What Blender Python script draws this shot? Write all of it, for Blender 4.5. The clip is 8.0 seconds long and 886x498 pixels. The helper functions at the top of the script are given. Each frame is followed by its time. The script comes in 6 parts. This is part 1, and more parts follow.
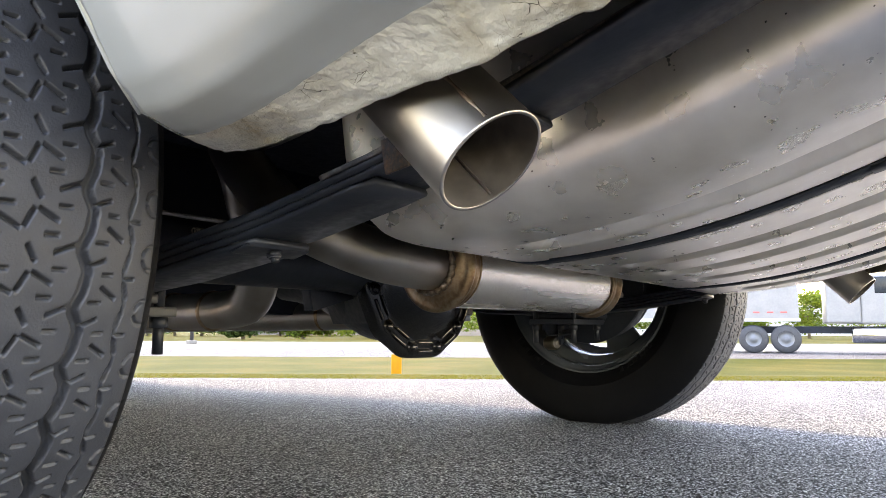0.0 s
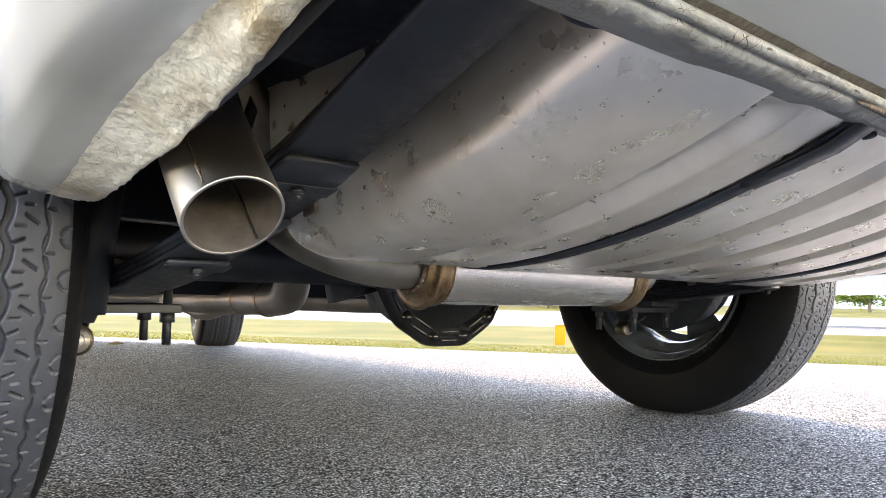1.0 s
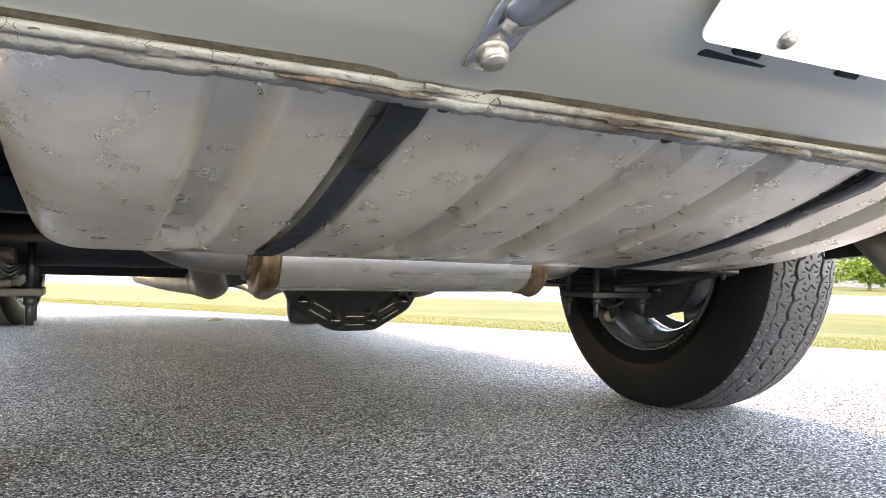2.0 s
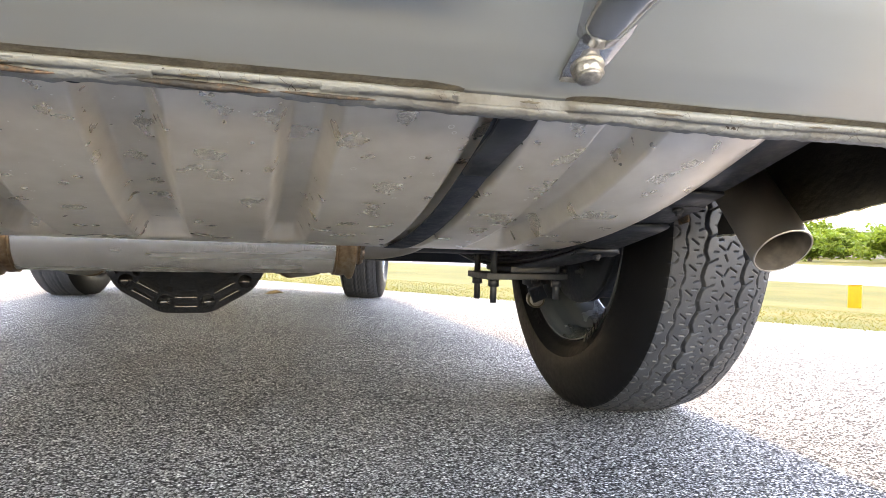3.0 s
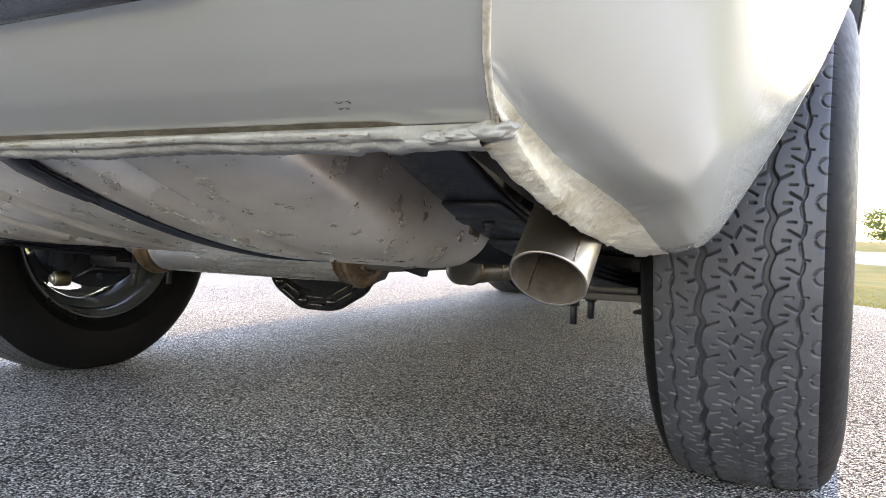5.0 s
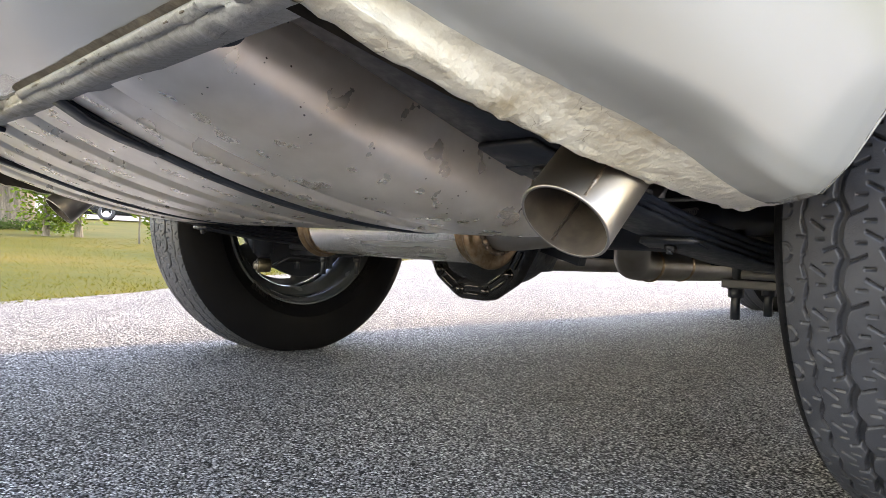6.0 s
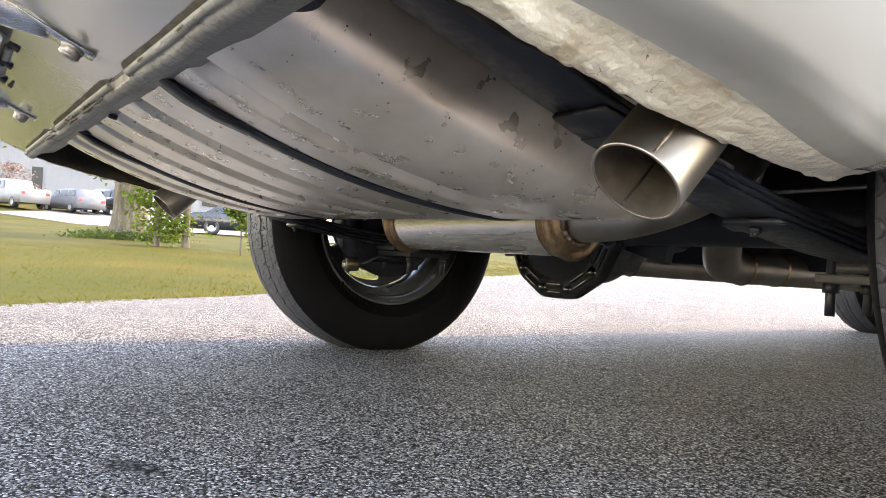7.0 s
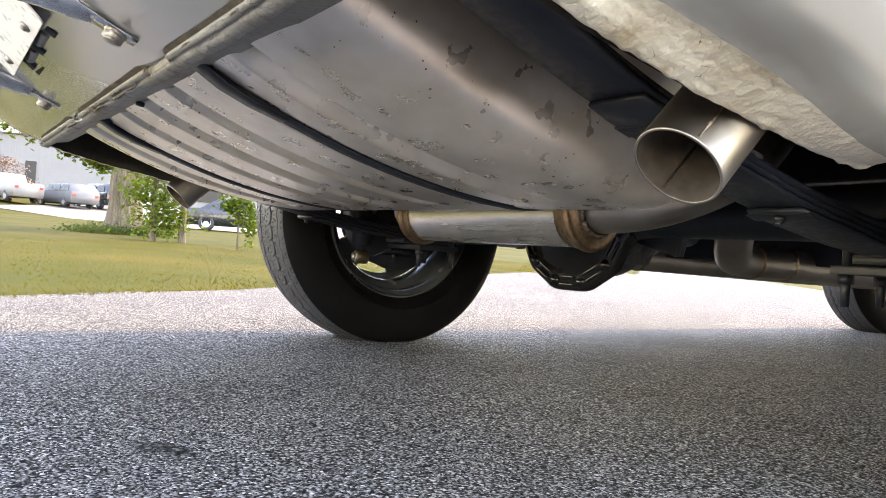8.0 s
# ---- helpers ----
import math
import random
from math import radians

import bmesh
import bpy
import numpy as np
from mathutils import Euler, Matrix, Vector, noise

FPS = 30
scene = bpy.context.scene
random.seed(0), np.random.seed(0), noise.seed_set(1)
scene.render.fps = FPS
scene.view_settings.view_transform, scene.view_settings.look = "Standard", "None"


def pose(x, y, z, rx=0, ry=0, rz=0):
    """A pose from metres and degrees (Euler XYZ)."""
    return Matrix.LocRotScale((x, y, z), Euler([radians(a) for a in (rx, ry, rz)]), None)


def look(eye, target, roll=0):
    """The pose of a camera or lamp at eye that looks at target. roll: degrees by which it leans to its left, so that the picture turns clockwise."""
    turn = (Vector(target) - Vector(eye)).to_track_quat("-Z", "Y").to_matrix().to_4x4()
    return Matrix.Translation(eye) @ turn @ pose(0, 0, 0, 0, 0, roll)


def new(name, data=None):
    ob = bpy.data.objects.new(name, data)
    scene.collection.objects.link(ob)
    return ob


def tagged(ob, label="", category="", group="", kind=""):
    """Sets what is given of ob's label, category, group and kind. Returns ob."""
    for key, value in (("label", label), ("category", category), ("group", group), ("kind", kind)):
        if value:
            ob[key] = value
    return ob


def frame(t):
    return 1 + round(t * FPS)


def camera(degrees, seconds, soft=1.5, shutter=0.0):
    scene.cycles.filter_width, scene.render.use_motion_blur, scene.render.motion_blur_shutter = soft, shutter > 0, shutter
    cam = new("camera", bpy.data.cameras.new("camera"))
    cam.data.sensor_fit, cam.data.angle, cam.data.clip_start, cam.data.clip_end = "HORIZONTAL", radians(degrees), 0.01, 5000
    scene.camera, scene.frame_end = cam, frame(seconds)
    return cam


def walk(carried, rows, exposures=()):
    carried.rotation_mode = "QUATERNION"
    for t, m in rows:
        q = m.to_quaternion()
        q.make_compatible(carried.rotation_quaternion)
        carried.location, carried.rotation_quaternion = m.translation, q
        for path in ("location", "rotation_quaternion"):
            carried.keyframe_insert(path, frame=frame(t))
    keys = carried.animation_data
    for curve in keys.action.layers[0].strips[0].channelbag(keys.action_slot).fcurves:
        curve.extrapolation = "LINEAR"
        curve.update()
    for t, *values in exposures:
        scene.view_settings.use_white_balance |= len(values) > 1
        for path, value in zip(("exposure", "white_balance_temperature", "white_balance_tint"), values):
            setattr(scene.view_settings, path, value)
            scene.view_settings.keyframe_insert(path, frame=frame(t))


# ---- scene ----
cam = camera(62.1, 8.0, soft=0.8)
PATH = [
    (0, (-0.924, -0.801, 0.229), (0.667, 0.392, 0.446), 0.2),
    (0.5, (-0.879, -0.901, 0.253), (0.592, 0.442, 0.434), 0.1),
    (1, (-0.794, -1.031, 0.269), (0.467, 0.516, 0.396), 1.0),
    (1.5, (-0.628, -1.162, 0.259), (0.436, 0.53, 0.349), 1.2),
    (1.7, (-0.55, -1.206, 0.268), (0.439, 0.53, 0.349), 1.2),
    (2.8, (0.004, -1.269, 0.312), (0.616, 0.635, 0.312), 1.1),
    (3, (0.099, -1.271, 0.305), (0.615, 0.661, 0.283), 1.3),
    (3.5, (0.33, -1.31, 0.312), (0.491, 0.683, 0.271), 2.1),
    (4, (0.535, -1.299, 0.338), (0.306, 0.687, 0.279), 2.2),
    (4.2, (0.617, -1.268, 0.344), (0.245, 0.696, 0.277), 2.1),
    (5.3, (0.907, -1.109, 0.332), (-0.235, 0.532, 0.292), 1.4),
    (5.5, (0.929, -1.063, 0.324), (-0.34, 0.482, 0.289), 1.4),
    (6, (0.965, -0.98, 0.287), (-0.535, 0.343, 0.265), 2.2),
    (6.5, (0.972, -0.965, 0.258), (-0.647, 0.21, 0.261), 2.9),
    (7, (0.983, -0.973, 0.247), (-0.67, 0.153, 0.266), 3.3),
    (7.5, (0.986, -0.99, 0.241), (-0.667, 0.135, 0.259), 3.5),
    (8, (0.974, -1.009, 0.233), (-0.67, 0.131, 0.248), 3.8),
]
walk(cam, [(t, look(e, g, r)) for t, e, g, r in PATH], [(0, 4.1, 8600, 25), (1.0, 4.49, 8600, 25), (1.6, 4.66, 8700, 25), (3.5, 4.56, 9000, 26), (4.2, 4.38, 8800, 25), (5.4, 3.98, 8500, 24), (6.0, 4.04, 8800, 25), (6.5, 3.97, 9100, 26), (8, 3.98, 9200, 26)])

# ---- light ----
world = bpy.data.worlds.new("sky")
scene.world = world
world.use_nodes = True
wn = world.node_tree.nodes
sky = wn.new("ShaderNodeTexSky")
sky.sky_type = "NISHITA"
sky.sun_disc = False
sky.sun_elevation = radians(58)
sky.sun_rotation = radians(5)
sky.air_density, sky.dust_density, sky.ozone_density = 1.3, 0.5, 1.6
wn["Background"].inputs["Strength"].default_value = 0.12
world.node_tree.links.new(sky.outputs["Color"], wn["Background"].inputs["Color"])

sun_data = bpy.data.lights.new("sun", "SUN")
sun_data.energy, sun_data.angle, sun_data.color = 0.47, radians(0.53), (1.0, 0.83, 0.38)
sun = new("sun", sun_data)
SUN_FROM = Vector((0.045, 0.53, 0.848))
sun.matrix_world = look(SUN_FROM * 50, (0, 0, 0))


# ---- materials ----
def material(name, colours, scale=20.0, rough=(0.5, 0.7), metal=0.0, bump=0.0, bump_scale=200.0, bump_detail=5.0, fine=8.0, stretch=(1, 1, 1),
             coat=0.0, spec=0.5, detail=6.0, drops=0.0, mark=0.5, cracks=0.0, crack_width=0.05, crack_cover=0.56, depth=0.004):
    """Principled with a two-scale mottling between the given colours, varied roughness and a fine relief."""
    m = bpy.data.materials.new(name)
    m.use_nodes = True
    nt = m.node_tree
    n, l = nt.nodes, nt.links
    p = n["Principled BSDF"]
    tc = n.new("ShaderNodeTexCoord")
    mp = n.new("ShaderNodeMapping")
    mp.inputs["Scale"].default_value = stretch
    l.new(tc.outputs["Object"], mp.inputs["Vector"])
    big = n.new("ShaderNodeTexNoise")
    big.inputs["Scale"].default_value, big.inputs["Detail"].default_value = scale, detail
    small = n.new("ShaderNodeTexNoise")
    small.inputs["Scale"].default_value, small.inputs["Detail"].default_value = scale * fine, 4
    mixf = n.new("ShaderNodeMix")
    mixf.inputs[0].default_value = 0.35
    for t in (big, small):
        l.new(mp.outputs["Vector"], t.inputs["Vector"])
    l.new(big.outputs["Fac"], mixf.inputs[2])
    l.new(small.outputs["Fac"], mixf.inputs[3])
    ramp = n.new("ShaderNodeValToRGB")
    e = ramp.color_ramp.elements
    k = len(colours)
    e[0].position, e[1].position = 0.32, 0.68
    for i in range(1, k - 1):
        e.new(0.32 + 0.36 * i / (k - 1))
    for i, c in enumerate(colours):
        e[i].color = (*c, 1)
    l.new(mixf.outputs[0], ramp.inputs["Fac"])
    l.new(ramp.outputs["Color"], p.inputs["Base Color"])
    mr = n.new("ShaderNodeMapRange")
    mr.inputs["From Min"].default_value, mr.inputs["From Max"].default_value = 0.3, 0.7
    mr.inputs["To Min"].default_value, mr.inputs["To Max"].default_value = rough
    l.new(small.outputs["Fac"], mr.inputs["Value"])
    l.new(mr.outputs["Result"], p.inputs["Roughness"])
    if drops:
        # dried water marks: small pale rings in some cells of a sparse pattern
        dm = n.new("ShaderNodeMapping")
        dm.inputs["Scale"].default_value = (1.0, 0.55, 1.0)
        l.new(tc.outputs["Object"], dm.inputs["Vector"])
        vd = n.new("ShaderNodeTexVoronoi")
        vd.inputs["Scale"].default_value = drops
        l.new(dm.outputs["Vector"], vd.inputs["Vector"])
        sc = n.new("ShaderNodeSeparateColor")
        l.new(vd.outputs["Color"], sc.inputs["Color"])
        size = n.new("ShaderNodeMapRange")
        size.inputs["From Min"].default_value, size.inputs["From Max"].default_value = 0.86, 1.0
        size.inputs["To Min"].default_value, size.inputs["To Max"].default_value = -0.1, 0.18
        l.new(sc.outputs["Red"], size.inputs["Value"])
        diff = n.new("ShaderNodeMath")
        diff.operation = "SUBTRACT"
        l.new(size.outputs["Result"], diff.inputs[0])
        l.new(vd.outputs["Distance"], diff.inputs[1])
        edge = n.new("ShaderNodeMapRange")
        # pale water marks
        edge.inputs["From Min"].default_value, edge.inputs["From Max"].default_value = 0.0, 0.06
        edge.inputs["To Min"].default_value, edge.inputs["To Max"].default_value = 0.0, mark
        l.new(diff.outputs["Value"], edge.inputs["Value"])
        pale = n.new("ShaderNodeMix")
        pale.data_type = "RGBA"
        pale.inputs[7].default_value = (0.70, 0.70, 0.68, 1)
        l.new(edge.outputs["Result"], pale.inputs[0])
        l.new(ramp.outputs["Color"], pale.inputs[6])
        # a few dark stone chips
        vk = n.new("ShaderNodeTexVoronoi")
        vk.inputs["Scale"].default_value = 11.0
        l.new(tc.outputs["Object"], vk.inputs["Vector"])
        near = n.new("ShaderNodeMath")
        near.operation = "LESS_THAN"
        near.inputs[1].default_value = 0.022
        l.new(vk.outputs["Distance"], near.inputs[0])
        chip = n.new("ShaderNodeMix")
        chip.data_type = "RGBA"
        chip.inputs[7].default_value = (0.05, 0.035, 0.025, 1)
        l.new(near.outputs["Value"], chip.inputs[0])
        l.new(pale.outputs[2], chip.inputs[6])
        l.new(chip.outputs[2], p.inputs["Base Color"])
    if cracks:
        # thin dark cracks and chips in flaking paint, gathered in patches
        wob = n.new("ShaderNodeMix")
        wob.data_type = "VECTOR"
        wob.inputs[0].default_value = 0.06
        l.new(tc.outputs["Object"], wob.inputs[4])
        l.new(big.outputs["Color"], wob.inputs[5])
        vc = n.new("ShaderNodeTexVoronoi")
        vc.feature = "DISTANCE_TO_EDGE"
        vc.inputs["Scale"].default_value = cracks
        l.new(wob.outputs[1], vc.inputs["Vector"])
        patch = n.new("ShaderNodeTexNoise")
        patch.inputs["Scale"].default_value, patch.inputs["Detail"].default_value = cracks * 0.35, 3
        l.new(tc.outputs["Object"], patch.inputs["Vector"])
        wide = n.new("ShaderNodeMapRange")
        wide.inputs["From Min"].default_value, wide.inputs["From Max"].default_value = crack_cover, 0.80
        wide.inputs["To Min"].default_value, wide.inputs["To Max"].default_value = 0.0, crack_width
        l.new(patch.outputs["Fac"], wide.inputs["Value"])
        less = n.new("ShaderNodeMath")
        less.operation = "LESS_THAN"
        l.new(vc.outputs["Distance"], less.inputs[0])
        l.new(wide.outputs["Result"], less.inputs[1])
        dirt = n.new("ShaderNodeMix")
        dirt.data_type = "RGBA"
        dirt.inputs[7].default_value = (0.045, 0.032, 0.022, 1)
        l.new(less.outputs["Value"], dirt.inputs[0])
        l.new(p.inputs["Base Color"].links[0].from_socket, dirt.inputs[6])
        l.new(dirt.outputs[2], p.inputs["Base Color"])
    p.inputs["Metallic"].default_value = metal
    p.inputs["Specular IOR Level"].default_value = spec
    if coat:
        p.inputs["Coat Weight"].default_value = coat
        p.inputs["Coat Roughness"].default_value = 0.05
    if bump:
        b = n.new("ShaderNodeBump")
        b.inputs["Strength"].default_value = bump
        b.inputs["Distance"].default_value = depth
        bn = n.new("ShaderNodeTexNoise")
        bn.inputs["Scale"].default_value, bn.inputs["Detail"].default_value = bump_scale, bump_detail
        l.new(mp.outputs["Vector"], bn.inputs["Vector"])
        l.new(bn.outputs["Fac"], b.inputs["Height"])
        l.new(b.outputs["Normal"], p.inputs["Normal"])
    return m


def asphalt_material(name, dark, mid, light, stone=170.0, relief=0.0022):
    """Stones of two sizes in dark binder: each stone has its own tone, with dark pits between them."""
    m = bpy.data.materials.new(name)
    m.use_nodes = True
    n, l = m.node_tree.nodes, m.node_tree.links
    p = n["Principled BSDF"]
    tc = n.new("ShaderNodeTexCoord")
    cells = []
    for k in (1.0, 1.9):
        v = n.new("ShaderNodeTexVoronoi")
        v.inputs["Scale"].default_value = stone * k
        l.new(tc.outputs["Object"], v.inputs["Vector"])
        cells.append(v)
    tones = []
    for v in cells:
        sep = n.new("ShaderNodeSeparateColor")
        l.new(v.outputs["Color"], sep.inputs["Color"])
        ramp = n.new("ShaderNodeValToRGB")
        e = ramp.color_ramp.elements
        e[0].position, e[0].color = 0.22, (*dark, 1)
        e[1].position, e[1].color = 1.0, (*light, 1)
        e.new(0.42).color = (*mid, 1)
        e.new(0.72).color = (*[0.72 * a + 0.28 * b for a, b in zip(mid, light)], 1)
        e.new(0.90).color = (*[0.4 * a + 0.6 * b for a, b in zip(mid, light)], 1)
        l.new(sep.outputs["Red"], ramp.inputs["Fac"])
        tones.append(ramp)
    pick = n.new("ShaderNodeTexNoise")
    pick.inputs["Scale"].default_value, pick.inputs["Detail"].default_value = stone * 0.35, 2
    l.new(tc.outputs["Object"], pick.inputs["Vector"])
    sharp = n.new("ShaderNodeMapRange")
    sharp.inputs["From Min"].default_value, sharp.inputs["From Max"].default_value = 0.44, 0.56
    l.new(pick.outputs["Fac"], sharp.inputs["Value"])
    mixc = n.new("ShaderNodeMix")
    mixc.data_type = "RGBA"
    l.new(sharp.outputs["Result"], mixc.inputs[0])
    l.new(tones[0].outputs["Color"], mixc.inputs[6])
    l.new(tones[1].outputs["Color"], mixc.inputs[7])
    big = n.new("ShaderNodeTexNoise")
    big.inputs["Scale"].default_value, big.inputs["Detail"].default_value = 1.7, 6
    l.new(tc.outputs["Object"], big.inputs["Vector"])
    mr = n.new("ShaderNodeMapRange")
    mr.inputs["From Min"].default_value, mr.inputs["From Max"].default_value = 0.3, 0.7
    mr.inputs["To Min"].default_value, mr.inputs["To Max"].default_value = 0.82, 1.15
    l.new(big.outputs["Fac"], mr.inputs["Value"])
    pit = n.new("ShaderNodeMapRange")
    pit.inputs["From Min"].default_value, pit.inputs["From Max"].default_value = 0.38, 0.72
    pit.inputs["To Min"].default_value, pit.inputs["To Max"].default_value = 1.0, 0.12
    l.new(cells[0].outputs["Distance"], pit.inputs["Value"])
    both = n.new("ShaderNodeMath")
    both.operation = "MULTIPLY"
    l.new(mr.outputs["Result"], both.inputs[0])
    l.new(pit.outputs["Result"], both.inputs[1])
    mul = n.new("ShaderNodeMix")
    mul.data_type, mul.blend_type = "RGBA", "MULTIPLY"
    mul.inputs[0].default_value = 1.0
    l.new(mixc.outputs[2], mul.inputs[6])
    comb = n.new("ShaderNodeCombineColor")
    for s in ("Red", "Green", "Blue"):
        l.new(both.outputs["Value"], comb.inputs[s])
    l.new(comb.outputs["Color"], mul.inputs[7])
    l.new(mul.outputs[2], p.inputs["Base Color"])
    b = n.new("ShaderNodeBump")
    b.invert = True
    b.inputs["Strength"].default_value = 1.0
    b.inputs["Distance"].default_value = relief
    l.new(cells[0].outputs["Distance"], b.inputs["Height"])
    l.new(b.outputs["Normal"], p.inputs["Normal"])
    p.inputs["Roughness"].default_value = 0.8
    p.inputs["Specular IOR Level"].default_value = 0.04
    return m


ASPHALT = asphalt_material("asphalt", (0.020, 0.0205, 0.022), (0.128, 0.128, 0.131), (0.68, 0.67, 0.65), 262)
ROAD_FAR = asphalt_material("road_asphalt", (0.10, 0.10, 0.11), (0.16, 0.16, 0.17), (0.25, 0.25, 0.25), 60)
CONCRETE = material("concrete", [(0.105, 0.098, 0.09), (0.135, 0.128, 0.117), (0.155, 0.148, 0.137)], 0.6, (0.7, 0.9), bump=0.2, bump_scale=60)
GRASS = material("grass", [(0.024, 0.034, 0.004), (0.046, 0.046, 0.006), (0.084, 0.064, 0.013)], 0.5, (0.8, 0.95), bump=1.0, bump_scale=40, fine=30, spec=0.05)
BLADE = material("grass_blade", [(0.058, 0.07, 0.009), (0.096, 0.092, 0.014), (0.15, 0.115, 0.028)], 3.0, (0.6, 0.8), spec=0.05)
PAINT = material("silver_paint", [(0.375, 0.385, 0.365), (0.395, 0.405, 0.385), (0.415, 0.425, 0.405)], 2.0, (0.17, 0.20), metal=0.4, coat=0.25, fine=3, drops=50.0, mark=0.4)
UNDERCOAT = material("textured_undercoat", [(0.20, 0.16, 0.095), (0.36, 0.33, 0.265), (0.44, 0.425, 0.365), (0.48, 0.465, 0.41), (0.51, 0.495, 0.445)], 11.0, (0.28, 0.44), bump=0.5, bump_scale=150, bump_detail=4, fine=5, cracks=95.0, crack_width=0.022, depth=0.005)
LIP = material("dented_lip_paint", [(0.095, 0.08, 0.063), (0.175, 0.17, 0.157), (0.205, 0.206, 0.195), (0.22, 0.222, 0.213), (0.235, 0.237, 0.23)], 9.0, (0.38, 0.55), metal=0.1, bump=0.45, bump_scale=170, fine=4, cracks=110.0, crack_width=0.04, crack_cover=0.54, spec=0.25)
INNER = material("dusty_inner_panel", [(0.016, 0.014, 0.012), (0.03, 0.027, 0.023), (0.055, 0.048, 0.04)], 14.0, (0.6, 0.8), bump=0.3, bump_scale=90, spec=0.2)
SEAM = material("seam_filler", [(0.05, 0.045, 0.04), (0.34, 0.31, 0.26), (0.45, 0.42, 0.36)], 30.0, (0.4, 0.6), bump=0.4, bump_scale=200)
TANK = material("tank_steel", [(0.58, 0.52, 0.445), (0.71, 0.655, 0.585), (0.83, 0.78, 0.71)], 7.0, (0.265, 0.31), metal=0.73, fine=5, detail=3.0)
LIME = material("dried_water_marks", [(0.86, 0.83, 0.78), (0.93, 0.90, 0.85)], 20.0, (0.27, 0.32), metal=0.85, fine=2, detail=2.0)
STAINLESS = material("brushed_stainless", [(0.66, 0.62, 0.565), (0.72, 0.68, 0.63), (0.76, 0.725, 0.68)], 8.0, (0.25, 0.29), metal=0.95, fine=3, stretch=(0.2, 2, 2))
PIPE = material("exhaust_pipe_steel", [(0.25, 0.21, 0.17), (0.36, 0.325, 0.285), (0.44, 0.415, 0.385)], 7.0, (0.34, 0.46), metal=1.0, fine=3)
HEAT = material("heat_tinted_weld", [(0.16, 0.09, 0.05), (0.33, 0.22, 0.13), (0.46, 0.37, 0.27)], 22.0, (0.28, 0.45), metal=1.0, bump=0.1, bump_scale=300)
WELD = material("weld_bead_metal", [(0.08, 0.055, 0.04), (0.20, 0.15, 0.11), (0.36, 0.33, 0.30)], 60.0, (0.35, 0.55), metal=0.9, bump=0.3, bump_scale=300)
SOOT = material("sooty_pipe_inside", [(0.03, 0.025, 0.02), (0.066, 0.055, 0.046), (0.11, 0.095, 0.082)], 12.0, (0.6, 0.85), spec=0.2)
BLACK = material("black_chassis_paint", [(0.0070, 0.009, 0.0135), (0.0125, 0.0155, 0.022), (0.023, 0.0265, 0.033)], 14.0, (0.32, 0.5), bump=0.12, bump_scale=90, spec=0.35)
GLOSS_BLACK = material("glossy_black_paint", [(0.004, 0.0045, 0.005), (0.009, 0.0095, 0.011)], 20.0, (0.14, 0.24), bump=0.06, bump_scale=120)
FLAT_BLACK = material("underbody_black", [(0.0135, 0.018, 0.026), (0.022, 0.027, 0.039)], 10.0, (0.5, 0.75), bump=0.2, bump_scale=120, spec=0.15)
CHIPPED = material("worn_black_edge", [(0.014, 0.014, 0.014), (0.03, 0.027, 0.025), (0.16, 0.13, 0.11)], 60.0, (0.4, 0.7), bump=0.5, bump_scale=200)
RUST = material("rusty_steel", [(0.015, 0.012, 0.010), (0.035, 0.025, 0.018), (0.16, 0.085, 0.045)], 55.0, (0.5, 0.75), bump=0.5, bump_scale=220)
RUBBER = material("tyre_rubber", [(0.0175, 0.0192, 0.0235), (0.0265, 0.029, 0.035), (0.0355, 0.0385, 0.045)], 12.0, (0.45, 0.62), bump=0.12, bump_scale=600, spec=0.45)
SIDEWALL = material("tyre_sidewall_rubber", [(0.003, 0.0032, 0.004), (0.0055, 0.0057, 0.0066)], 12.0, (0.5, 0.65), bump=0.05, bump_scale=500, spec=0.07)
RIM = material("grey_wheel_paint", [(0.055, 0.065, 0.074), (0.068, 0.079, 0.088), (0.078, 0.09, 0.10)], 6.0, (0.22, 0.28), metal=0.35, fine=2)
CHROME = material("chrome", [(0.55, 0.57, 0.60), (0.62, 0.64, 0.67)], 20.0, (0.06, 0.16), metal=1.0)
BOLT = material("zinc_bolt", [(0.20, 0.185, 0.165), (0.32, 0.30, 0.28), (0.40, 0.38, 0.355)], 60.0, (0.35, 0.5), metal=0.8, bump=0.3, bump_scale=400)
BUSHING = material("yellow_zinc", [(0.05, 0.042, 0.028), (0.11, 0.095, 0.065)], 40.0, (0.35, 0.5), metal=0.7)
LAMP = material("dark_lamp_lens", [(0.02, 0.022, 0.028), (0.04, 0.044, 0.055)], 30.0, (0.12, 0.25), coat=0.5)
PLATE = material("white_plate", [(0.75, 0.76, 0.77), (0.82, 0.82, 0.82)], 10.0, (0.25, 0.35))
YELLOW = material("yellow_plastic", [(0.36, 0.145, 0.003), (0.44, 0.19, 0.005)], 4.0, (0.5, 0.7), spec=0.2)
WHITE = material("white_paint", [(0.19, 0.195, 0.20), (0.24, 0.24, 0.24)], 2.0, (0.35, 0.5), spec=0.2)
SILVER = material("silver_car_paint", [(0.11, 0.118, 0.13), (0.15, 0.16, 0.172)], 2.0, (0.4, 0.5), metal=0.2, spec=0.3)
NAVY = material("dark_car_paint", [(0.012, 0.015, 0.022), (0.02, 0.024, 0.032)], 2.0, (0.2, 0.3), coat=0.6)
RED = material("red_plastic", [(0.40, 0.02, 0.015), (0.5, 0.03, 0.02)], 3.0, (0.3, 0.5))
